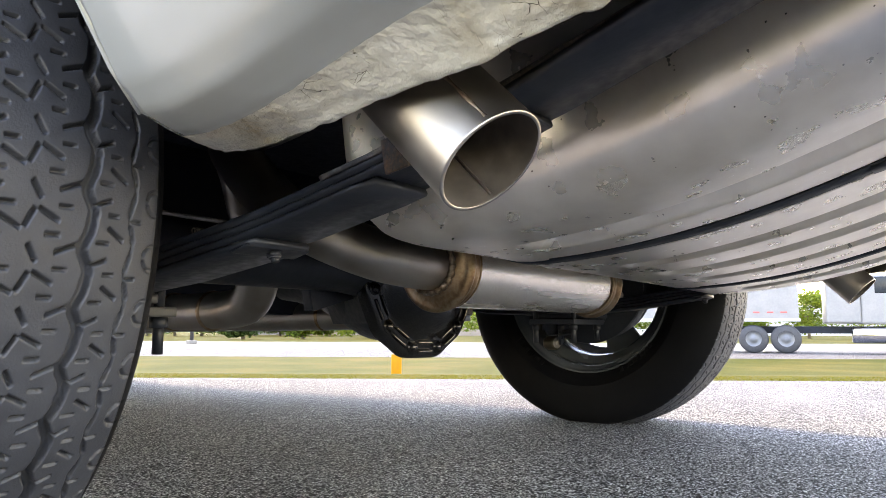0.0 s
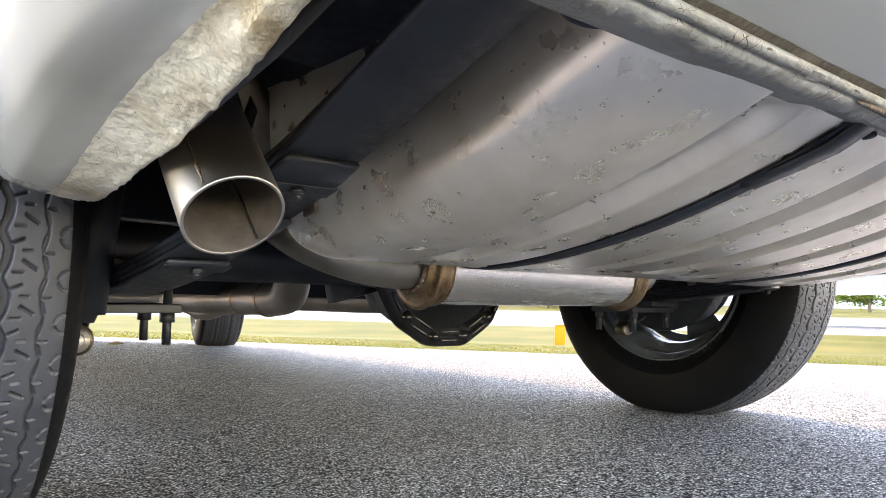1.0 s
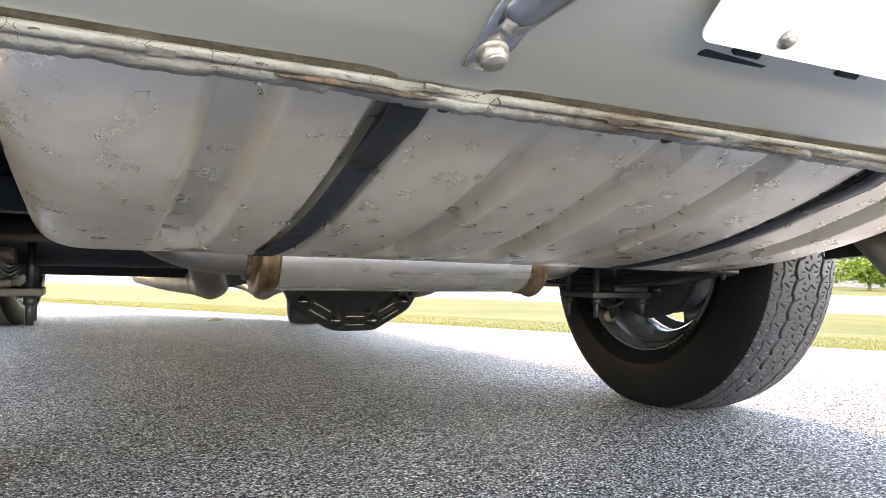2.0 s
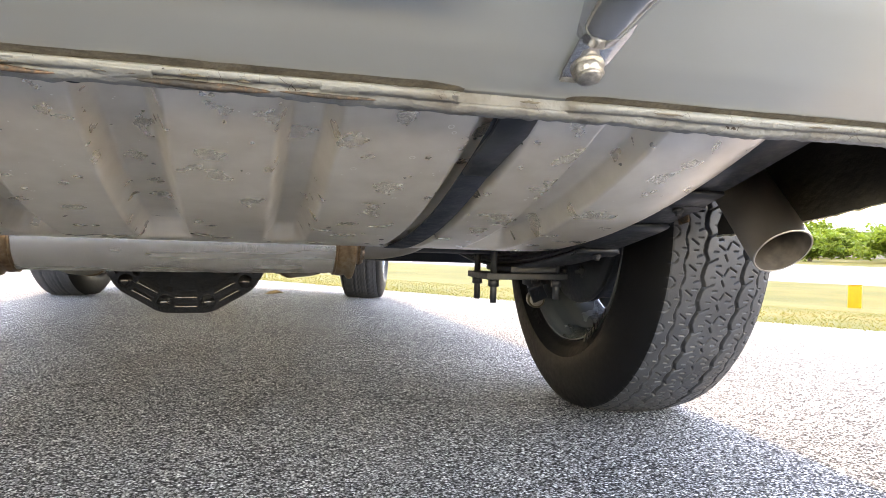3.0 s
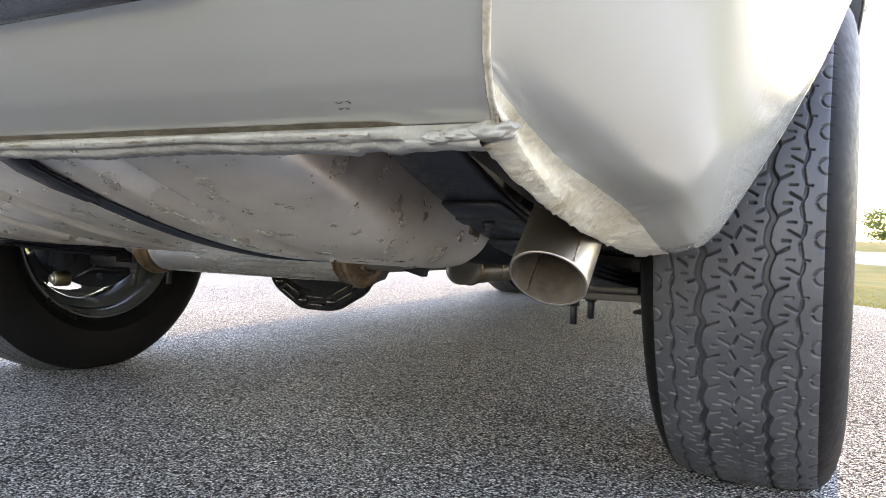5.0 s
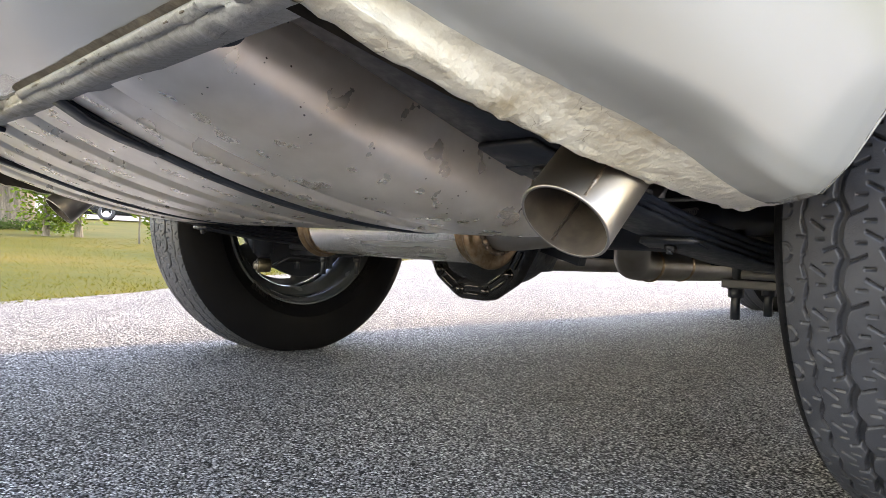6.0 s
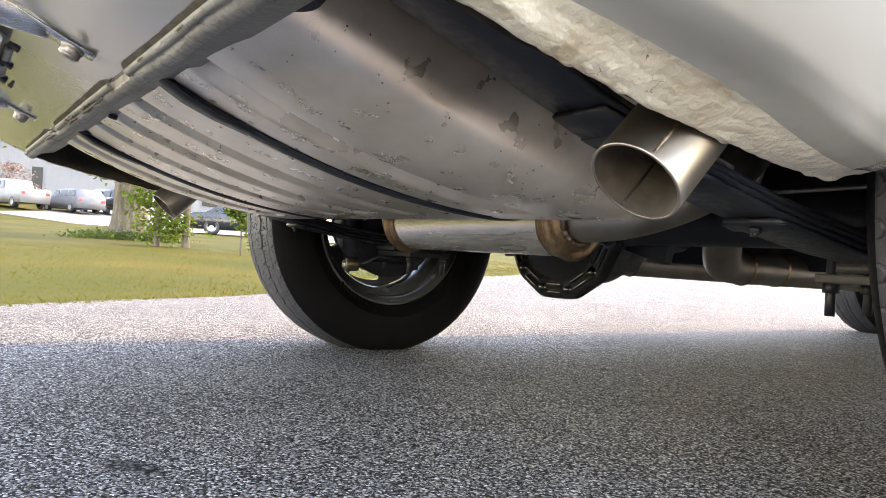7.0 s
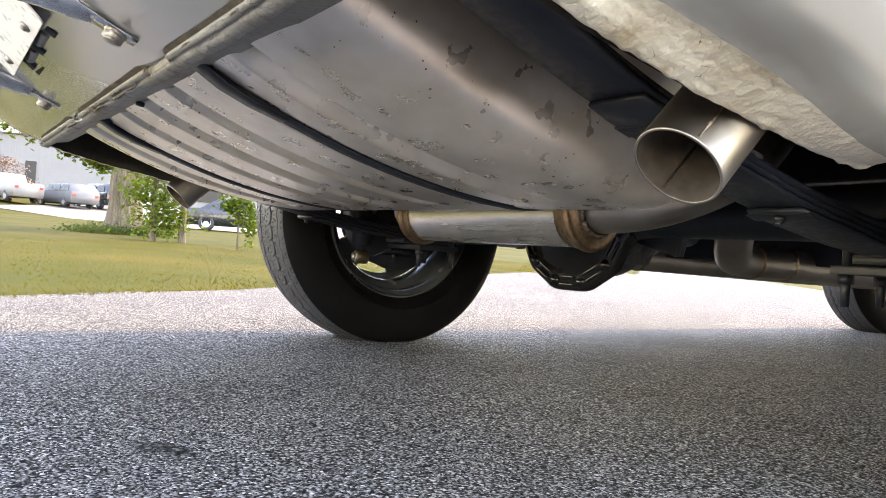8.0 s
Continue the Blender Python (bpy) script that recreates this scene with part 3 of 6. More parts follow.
        for w in bm.verts:
            w.co += Vector((0.6, 1, 1)) * 0.0010 * noise.noise(w.co * 160 + Vector((k, 0, 0)))
        part("sealer_patch", bm, LIP, ob, "flaking patch of old sealer")
    for k in range(14):
        bm = bmesh.new()
        x = rnd.uniform(-0.63, 0.63)
        pts = [(x + rnd.uniform(-0.004, 0.004), -0.8503 + 0.0165 * j / 4, 0.3948 - 0.0067 * j / 4) for j in range(5)]
        tube(bm, pts, 0.0009, n=5)
        part("lip_crack", bm, CHIPPED, ob, "dark crack in the sealer")
    for k in range(22):
        bm = bmesh.new()
        x, ln, f = rnd.uniform(-0.62, 0.62), rnd.uniform(0.006, 0.030), rnd.uniform(0.15, 0.75)
        pts = [(x + ln * (q / 7 - 0.5), -0.8508 + 0.0045 * f + 0.0006 * noise.noise(Vector((x * 90 + q, k, 1))), 0.3938 - 0.0037 * f + 0.0009 * noise.noise(Vector((x * 90 + q * 0.8, k, 4)))) for q in range(8)]
        tube(bm, pts, lambda v: 0.0007 * (0.3 + math.sin(math.pi * v)), n=5)
        part("flake_edge", bm, CREASE, ob, "dark edge of flaking paint")
    for k in range(2):
        bm = bmesh.new()
        z, x = rnd.uniform(0.401, 0.409), rnd.uniform(0.60, 0.655)
        f = x / seam_x(z)
        ln = rnd.uniform(0.002, 0.008)
        tube(bm, [(x + ln * t, valance_y(z) + 0.03 * f * f * (z - 0.39) / 0.08 - 0.0004, z + 0.0008 * math.sin(k + 5 * t)) for t in np.linspace(-1, 1, 6)], 0.0003, n=5)
        part("scuff", bm, CHIPPED, ob, "dark scuff in the paint")
    # lumps of sealer that close the corners to the quarter panels
    for s in (-1, 1):
        for cx, cy, cz, sx, sy, sz in ((0.676, -0.842, 0.3925, 0.026, 0.014, 0.008), (0.664, -0.8455, 0.391, 0.016, 0.010, 0.007), (0.691, -0.841, 0.3945, 0.026, 0.016, 0.011)):
            bm = bmesh.new()
            bmesh.ops.create_icosphere(bm, subdivisions=4, radius=0.5)
            for v in bm.verts:
                q = v.co * 5 + Vector((cx * 40, s, 0))
                v.co *= 1 + 0.22 * noise.noise(q) + 0.10 * noise.noise(q * 2.7)
                v.co = Vector((s * cx + v.co.x * sx, cy + v.co.y * sy, cz + v.co.z * sz))
            part("corner_sealer", bm, LIP, ob, "lumpy old sealer at the corner")
    # rust that has broken through the lip
    for x0, x1, dz, rr in ((-0.34, -0.24, 0.0, 0.0022), (-0.10, -0.02, -0.0012, 0.0018), (0.02, 0.09, -0.0016, 0.0022), (0.095, 0.15, -0.001, 0.0012)):
        bm = bmesh.new()
        tube(bm, [(x, -0.8460 + 0.0012 * noise.noise(Vector((x * 60, 1, 1))), 0.3886 + dz + 0.0022 * noise.noise(Vector((x * 25, 2, 1))) + 0.0022 * noise.noise(Vector((x * 5.5, 1.7, 0)))) for x in np.linspace(x0, x1, 30)],
             lambda f, rr=rr: rr * (0.15 + math.sin(math.pi * f) ** 0.6) , n=7)
        part("rust_streak", bm, RUST, ob, "brown rust along a crack of the lip")
    # seams to the quarter panels
    for s in (-1, 1):
        bm = bmesh.new()
        tube(bm, [(s * (seam_x(z) + 0.001), valance_y(z) + 0.03 * min(1, (z - 0.39) / 0.08) - 0.0005, z) for z in np.linspace(0.394, 0.55, 14)], 0.0017, n=8)
        part("panel_seam", bm, SEAM, ob, "dark gap beside the quarter panel")
    return ob


def upper_body():
    """The rest of the shell, closed above."""
    st = [(-1.06, 0.80, 0.52, 0.86, 0.70, 0.88), (-0.9, 0.85, 0.80, 0.92, 0.74, 0.94), (-0.45, 0.868, 0.86, 0.94, 0.74, 0.97), (-0.1, 0.87, 0.88, 0.95, 0.66, 1.12),
          (0.35, 0.87, 0.88, 0.95, 0.58, 1.28), (1.1, 0.87, 0.30, 0.94, 0.58, 1.30), (1.55, 0.87, 0.30, 0.93, 0.64, 1.12), (1.95, 0.87, 0.30, 0.92, 0.76, 0.95),
          (2.3, 0.87, 0.74, 0.91, 0.78, 0.93), (2.745, 0.87, 0.74, 0.90, 0.78, 0.92), (3.2, 0.86, 0.72, 0.87, 0.76, 0.90), (3.5, 0.82, 0.32, 0.80, 0.70, 0.84)]
    bm = bmesh.new()
    rings = []
    for y, w, z0, zb, wt, zt in st:
        half = [(w * 0.97, z0), (w, (z0 + zb) / 2), (w * 0.985, zb), (wt, zt - 0.03), (wt * 0.85, zt), (0, zt + 0.01)]
        loop = [(-x, z) for x, z in half] + [(x, z) for x, z in reversed(half[:-1])]
        rings.append([bm.verts.new((x, y, z)) for x, z in loop])
    for a, b in zip(rings, rings[1:]):
        for i in range(len(a) - 1):
            bm.faces.new((a[i], a[i + 1], b[i + 1], b[i]))
    for r, flip in ((rings[0], False), (rings[-1], True)):
        bm.faces.new(r if flip else list(reversed(r)))
    ob = part("body_shell", bm, PAINT, car, "silver painted upper body")
    for y0, y1, z0, z1, w in ((-0.98, -0.44, 0.47, 0.50, 0.66), (-0.44, 0.42, 0.57, 0.60, 0.60), (0.42, 2.3, 0.26, 0.30, 0.80), (2.3, 3.45, 0.34, 0.38, 0.58)):
        bm = bmesh.new()
        box(bm, (0, (y0 + y1) / 2, (z0 + z1) / 2), (2 * w, y1 - y0, z1 - z0), bevel=0.006)
        part("floor_pan", bm, FLAT_BLACK, ob, "black painted floor", smooth=False)
    bm = bmesh.new()
    box(bm, (0, 0.42, 0.42), (1.60, 0.03, 0.32), bevel=0.006)
    part("bulkhead", bm, FLAT_BLACK, ob, "black cross panel", smooth=False)
    for s in (-1, 1):
        bm = bmesh.new()
        prof = [(0.60, 0.46), (0.60, 0.66), (0.625, 0.74), (0.68, 0.775), (0.80, 0.785)]
        rows = [[bm.verts.new((s * x, y, z - 0.10 * abs((y + 0.03) / 0.42) ** 3 * (z > 0.6))) for y in np.linspace(-0.44, 0.40, 16)] for x, z in prof]
        for a, b in zip(rows, rows[1:]):
            for k in range(15):
                bm.faces.new((a[k], a[k + 1], b[k + 1], b[k]))
        part("wheel_house", bm, FLAT_BLACK, ob, "black inner wheel house")
        bm = bmesh.new()
        box(bm, (s * 0.685, -0.438, 0.60), (0.07, 0.012, 0.40), bevel=0.004)
        part("wheel_house_end", bm, FLAT_BLACK, ob, "black panel behind the wheel", smooth=False)
        bm = bmesh.new()
        strip(bm, [(s * 0.558, y, z) for y, z in ((-0.98, 0.50), (-0.80, 0.495), (-0.55, 0.52), (-0.42, 0.555), (-0.30, 0.56), (0.2, 0.54), (0.42, 0.48))], 0.075, 0.07)
        part("frame_rail", bm, BLACK, ob, "black frame rail with chipped paint")
    return ob


TANK_LINE = [(-0.86, 0.428), (-0.83, 0.408), (-0.80, 0.391), (-0.75, 0.370), (-0.70, 0.352), (-0.65, 0.336), (-0.60, 0.3235), (-0.55, 0.3135), (-0.50, 0.306),
             (-0.45, 0.301), (-0.41, 0.2985), (-0.385, 0.300), (-0.365, 0.306), (-0.350, 0.318), (-0.342, 0.335), (-0.338, 0.36), (-0.337, 0.44)]


def tank_bottom(y):
    """Lowest line of the tank, rounded between the given heights."""
    w = 0.016 * min(max((-0.40 - y) / 0.03, 0), 1)
    return sum(interp(max(y + w * k, -0.86), TANK_LINE) for k in (-2, -1, 0, 1, 2)) / 5


GROOVES = [(0.0, 0.020), (0.118, 0.015), (-0.118, 0.015), (0.346, 0.020), (-0.343, 0.020), (0.250, 0.015), (-0.245, 0.015)]
EDGE_FRONT = [(0.38, 0.0), (0.425, 0.0), (0.443, 0.0020), (0.457, 0.0070), (0.467, 0.0155), (0.4745, 0.028), (0.479, 0.045), (0.4825, 0.075), (0.485, 0.12), (0.487, 0.17)]
EDGE_REAR = [(0.38, 0.0), (0.420, 0.0010), (0.446, 0.0045), (0.464, 0.0105), (0.476, 0.0180), (0.4845, 0.0275), (0.4895, 0.0400), (0.4925, 0.0560), (0.4945, 0.080), (0.497, 0.19)]


def tank_edge(y):
    """The rounded side of the tank, wider towards the rear: (x, rise) from the flat bottom outwards."""
    f = min(max((y + 0.76) / 0.30, 0), 1)
    f = f * f * (3 - 2 * f)
    return [(a[0] * (1 - f) + b[0] * f, a[1] * (1 - f) + b[1] * f) for a, b in zip(EDGE_REAR, EDGE_FRONT)]


def groove_depth(x, y):
    if y < -0.815 or y > -0.43:
        return 0.0
    d = 0.0
    for c, w in GROOVES:
        strap = abs(abs(c) - 0.245) < 0.01
        a = min(1.0, max(0.0, (w + 0.006 - abs(x - c)) / 0.011))
        a = 0.75 * a + 0.25 * a * a * (3 - 2 * a)
        ends = min(1, max(0, (y + 0.812) / 0.03)) * (1 if strap else min(1, max(0, (-0.455 - y) / 0.022)))
        d = max(d, a * ends)
    return 0.0190 * d


def fuel_tank():
    ys = [(-0.86 + 0.46 * i / 90) for i in range(91)]
    ys += [-0.4 + 0.05 * i / 14 for i in range(1, 14)] + [-0.35, -0.345, -0.342, -0.3395, -0.338, -0.3372, -0.337]
    flat = [float(v) for v in np.linspace(0.0, 0.38, 191)]
    steps = [k / 6 for k in range(1, 55)]
    verts, faces = [], []

    def curve(pts, u):
        # a smooth curve through the points of the edge
        k = min(int(u), len(pts) - 2)
        p = [Vector(pts[min(max(k + q, 0), len(pts) - 1)]) for q in (-1, 0, 1, 2)]
        f = u - k
        return 0.5 * (2 * p[1] + (p[2] - p[0]) * f + (2 * p[0] - 5 * p[1] + 4 * p[2] - p[3]) * f * f + (3 * p[1] - p[0] - 3 * p[2] + p[3]) * f ** 3)

    for y in ys:
        zb, pts = tank_bottom(y), tank_edge(y)
        half = [(x, 0.0) for x in flat] + [tuple(curve(pts, u)) for u in steps]
        for x, e in [(-x, e) for x, e in half[:0:-1]] + half:
            z = zb + e + groove_depth(x, y) + 0.0007 * noise.noise(Vector((x * 7, y * 7, 0)))
            verts.append((x, y, min(z, 0.47 + 0.02 * e)))
    n = 2 * (len(flat) + len(steps)) - 1
    for j in range(len(ys) - 1):
        for i in range(n - 1):
            a = j * n + i
            faces.append((a, a + n, a + n + 1, a + 1))

    def under(x, y):
        return tank_bottom(y) + interp(abs(x), [(0.0, 0.0)] + tank_edge(y)) + groove_depth(x, y) + 0.0007 * noise.noise(Vector((x * 7, y * 7, 0)))

    ob = raw("fuel_tank", verts, faces, TANK, car, "ribbed bare steel fuel tank with water spots")
    # marks left by dried drops of water
    rnd = random.Random(41)
    bm = bmesh.new()
    for k in range(380):
        x, y = rnd.uniform(-0.42, 0.42), -0.79 + 0.38 * rnd.random()
        if abs(abs(x) - 0.245) < 0.024 or noise.noise(Vector((x * 6, y * 6, 5))) < -0.25 or max(groove_depth(x + q, y) for q in (-0.007, 0, 0.007)) - min(groove_depth(x + q, y) for q in (-0.007, 0, 0.007)) > 0.0002:
            continue
        ring = k % 4 == 0
        r = rnd.uniform(0.0014, 0.0028) if ring else rnd.uniform(0.0004, 0.0008)
        gx = (under(x + 0.004, y) - under(x - 0.004, y)) / 0.008
        gy = (under(x, y + 0.004) - under(x, y - 0.004)) / 0.008
        z = under(x, y) - 0.00012

        def circle(f):
            return [bm.verts.new((x + f * math.cos(a), y - f * math.sin(a), z + f * (gx * math.cos(a) - gy * math.sin(a)))) for a in [math.pi * q / 6 for q in range(12)]]
        out = circle(r)
        if ring:
            inn = circle(r - 0.0007)
            for q in range(12):
                bm.faces.new((out[q], out[(q + 1) % 12], inn[(q + 1) % 12], inn[q]))
        else:
            bm.faces.new(out)
    tagged(part("dried_drops", bm, LIME, ob, "pale rings of dried water drops", smooth=False), kind="stuff")
    bm = bmesh.new()
    for k in range(36):
        side, y, u = rnd.choice((-1, 1)), rnd.uniform(-0.78, -0.53), rnd.uniform(1.5, 7.6)
        r = rnd.uniform(0.0004, 0.0009) * (2 if k % 12 == 0 else 1)
        a, b = curve(tank_edge(y), u - 0.05), curve(tank_edge(y), u + 0.05)
        d = (b - a).normalized()
        at = Vector((side * (a.x + 0.0016 * d.y), y, tank_bottom(y) + a.y - 0.0016 * d.x))
        gy = (tank_bottom(y + 0.004) - tank_bottom(y - 0.004)) / 0.008
        bm.faces.new([bm.verts.new(at + Vector((side * d.x * math.cos(w), math.sin(w), d.y * math.cos(w) + gy * math.sin(w))) * r) for w in [math.pi * q / 4 for q in range(8)]])
    tagged(part("rust_specks", bm, RUST, ob, "small specks of rust", smooth=False), kind="stuff")
    for c in (-0.245, 0.250):
        bm = bmesh.new()
        pts = [(c, y, tank_bottom(y) + 0.0005) for y in np.linspace(-0.82, -0.36, 46)] + [(c, -0.335, 0.33), (c, -0.333, 0.40)]
        strip(bm, pts, 0.0225, 0.004)
        st = part("tank_strap", bm, FLAT_BLACK, ob, "black steel strap round the tank")
        bm = bmesh.new()
        strip(bm, [(c + 0.004, -0.842, 0.412), (c + 0.004, -0.815, 0.397), (c + 0.003, -0.79, 0.3825), (c, -0.76, 0.3712), (c, -0.725, 0.3605)], lambda f: 0.0285 - 0.006 * f ** 2, 0.0046)
        part("strap_end", bm, BLACK, st, "worn strap end with a slotted hole")
    for s in (-1, 1):
        bm = bmesh.new()
        tube(bm, [(s * 0.525 + 0.026 * math.cos(a), -0.800 + 0.014 * math.sin(a), 0.416 - 0.006 * math.sin(a)) for a in np.linspace(0, 2 * math.pi, 40)], 0.0055, n=10)
        part("rubber_grommet", bm, FLAT_BLACK, ob, "black rubber ring at the tank corner")
    for x in (-0.216, -0.02):
        bm = bmesh.new()
        rod(bm, (x, -0.806, 0.397), (x, -0.807, 0.3925), 0.0052, n=14)
        part("drain_hole", bm, FLAT_BLACK, ob, "dark hole in the tank flange")
    return ob


MUF_Y, MUF_Z = -0.247, 0.307


def muffler():
    bm = bmesh.new()
    lathe(bm, [(-0.205, 0.0495), (-0.17, 0.0505), (0.0, 0.0508), (0.17, 0.0505), (0.205, 0.0495)], (0, MUF_Y, MUF_Z), (1, 0, 0), 64)
    ob = part("muffler", bm, STAINLESS, car, "brushed stainless transverse muffler")
    for s in (-1, 1):
        bm = bmesh.new()
        lathe(bm, [(0.196, 0.0512), (0.199, 0.053), (0.204, 0.0535), (0.206, 0.0525), (0.211, 0.0525), (0.214, 0.0568), (0.217, 0.058), (0.220, 0.0568), (0.222, 0.050),
                   (0.2225, 0.040), (0.228, 0.037), (0.231, 0.0325)], (0, MUF_Y, MUF_Z), (s, 0, 0), 64)
        cap = part("end_cap", bm, HEAT, ob, "heat-tinted rolled end cap")
        bm = bmesh.new()
        ring = [Vector((s * (0.2305 + 0.0012 * noise.noise(Vector((k * 0.9, s, 2)))), MUF_Y + 0.0335 * math.cos(2 * math.pi * k / 90), MUF_Z + 0.0335 * math.sin(2 * math.pi * k / 90))) for k in range(91)]
        tube(bm, ring, lambda f: 0.0042 + 0.0009 * math.sin(f * 2 * math.pi * 22), n=8)
        part("weld_bead", bm, WELD, cap, "lumpy weld bead")
        bm = bmesh.new()
        tube(bm, [(s * 0.195, MUF_Y + 0.0513 * math.cos(a), MUF_Z + 0.0513 * math.sin(a)) for a in np.linspace(0, 2 * math.pi, 49)], 0.0016, n=6)
        part("tint_ring", bm, HEAT, cap, "brown heat line")
    return ob


def exhaust_side(s):
    up = Vector((0, 0.70, 0.71)).normalized()
    tip = Vector((0.636, -0.602, 0.3085)) if s > 0 else Vector((-0.6265, -0.595, 0.309))
    # inlet: from the muffler's end up over the axle and down to the pipe in front of it

    def bend(x, y):
        # the two pipes do not run quite alike in front of the axle
        return s * (x + (-0.028 if s > 0 else 0.008) * min(1.0, max(0.0, (y - 0.06) / 0.12)))

    ahead = ((0.19, 1.0, 0.247), (0.215, 1.35, 0.222), (0.225, 1.55, 0.198), (0.215, 1.75, 0.222), (0.18, 2.2, 0.24)) if s > 0 else ((0.186, 1.2, 0.245), (0.18, 2.2, 0.24))
    pts = smooth_path([(bend(x, y), y, z) for x, y, z in (
        (0.225, MUF_Y, MUF_Z), (0.262, -0.244, 0.308), (0.298, -0.228, 0.314), (0.330, -0.202, 0.327), (0.356, -0.171, 0.345), (0.374, -0.135, 0.370), (0.379, -0.092, 0.408),
        (0.371, -0.045, 0.446), (0.345, 0.0, 0.468), (0.307, 0.032, 0.452), (0.280, 0.045, 0.405), (0.258, 0.052, 0.350), (0.236, 0.072, 0.300), (0.216, 0.112, 0.269),
        (0.201, 0.165, 0.260), (0.193, 0.225, 0.258), (0.190, 0.30, 0.257), (0.188, 0.45, 0.255)) + ahead], 0.01)
    bm = bmesh.new()
    tube(bm, pts, 0.0305, n=32)
    fp = part("exhaust_pipe", bm, PIPE, car, "stainless pipe bent up over the axle into the muffler")
    for y, x in ((0.225, 0.193), (0.34, 0.189)):
        bm = bmesh.new()
        lathe(bm, [(-0.005, 0.0306), (-0.003, 0.0325), (0.0, 0.0335), (0.003, 0.0325), (0.005, 0.0306)], (bend(x, y), y, 0.2575), (-s * 0.06, 1, 0), 28)
        part("pipe_weld", bm, HEAT, fp, "brown weld ring")
    bm = bmesh.new()
    lathe(bm, [(-0.032, 0.03055), (-0.028, 0.0308), (0.004, 0.0308), (0.006, 0.03055)], (bend(0.193, 0.215), 0.215, 0.2582), (-s * 0.06, 1, 0), 28)
    part("heat_band", bm, HEAT, fp, "golden heat tint beside the weld")
    bm = bmesh.new()
    tube(bm, smooth_path([tip + up * 0.19, tip + up * 0.215, (s * 0.615, -0.425, 0.474), (s * 0.577, -0.385, 0.481), (s * 0.515, -0.325, 0.466), (s * 0.455, -0.25, 0.455), (s * 0.41, -0.16, 0.462), (s * 0.375, -0.06, 0.47), (s * 0.345, 0.0, 0.468)]), 0.0300, n=32)
    pipe = part("tail_pipe", bm, PIPE, car, "bent stainless tail pipe above the spring")
    bm = bmesh.new()
    tube(bm, [tip + up * t for t in (0.215, 0.20, 0.15, 0.10, 0.06, 0.03, 0.012, 0.004, 0.001, 0.0)], 0.0325, n=48, wall=0.0021)
    part("exhaust_tip", bm, [PIPE, SOOT], pipe, "polished straight-cut tip with a sooty inside")
    bm = bmesh.new()
    lathe(bm, [(-0.012, 0.0300), (-0.012, 0.0335), (0.010, 0.0335), (0.012, 0.0300)], (s * 0.560, -0.369, 0.478), (-s * 0.68, 0.66, -0.12), 32)
    part("pipe_sleeve", bm, PIPE, pipe, "slip joint sleeve")
    side = Vector((s * 0.62, -0.36, 0.36)).normalized()
    side = (side - up * side.dot(up)).normalized()
    bm = bmesh.new()
    tube(bm, [tip + up * t + side * 0.0320 for t in np.linspace(0.003, 0.205, 90)], lambda f: 0.0013 + 0.0004 * math.sin(f * 500), n=8)
    part("weld_seam", bm, WELD, pipe, "long weld seam of the tip")
    # the weld seam's reflection in the tip, modelled as a thin steel line
    bm = bmesh.new()
    tube(bm, [tip + up * t - side * 0.0304 for t in (0.003, 0.10, 0.205)], 0.0011, n=8)
    part("seam_reflection", bm, PIPE, pipe, "pale line inside the tip, modelled reflection of the seam")
    # rusty hanger strap
    bm = bmesh.new()
    a = tip + up * 0.115
    strip(bm, [a + Vector((-s * 0.055, 0.02, 0.02)), a + Vector((-s * 0.040, 0.0, -0.006)), a + Vector((-s * 0.034, 0.02, 0.04)), a + Vector((-s * 0.02, 0.06, 0.09))], 0.022, 0.003, side=(0, 0.7, 0.7))
    part("pipe_hanger", bm, CHIPPED, pipe, "rusty hanger strap")
    return pipe


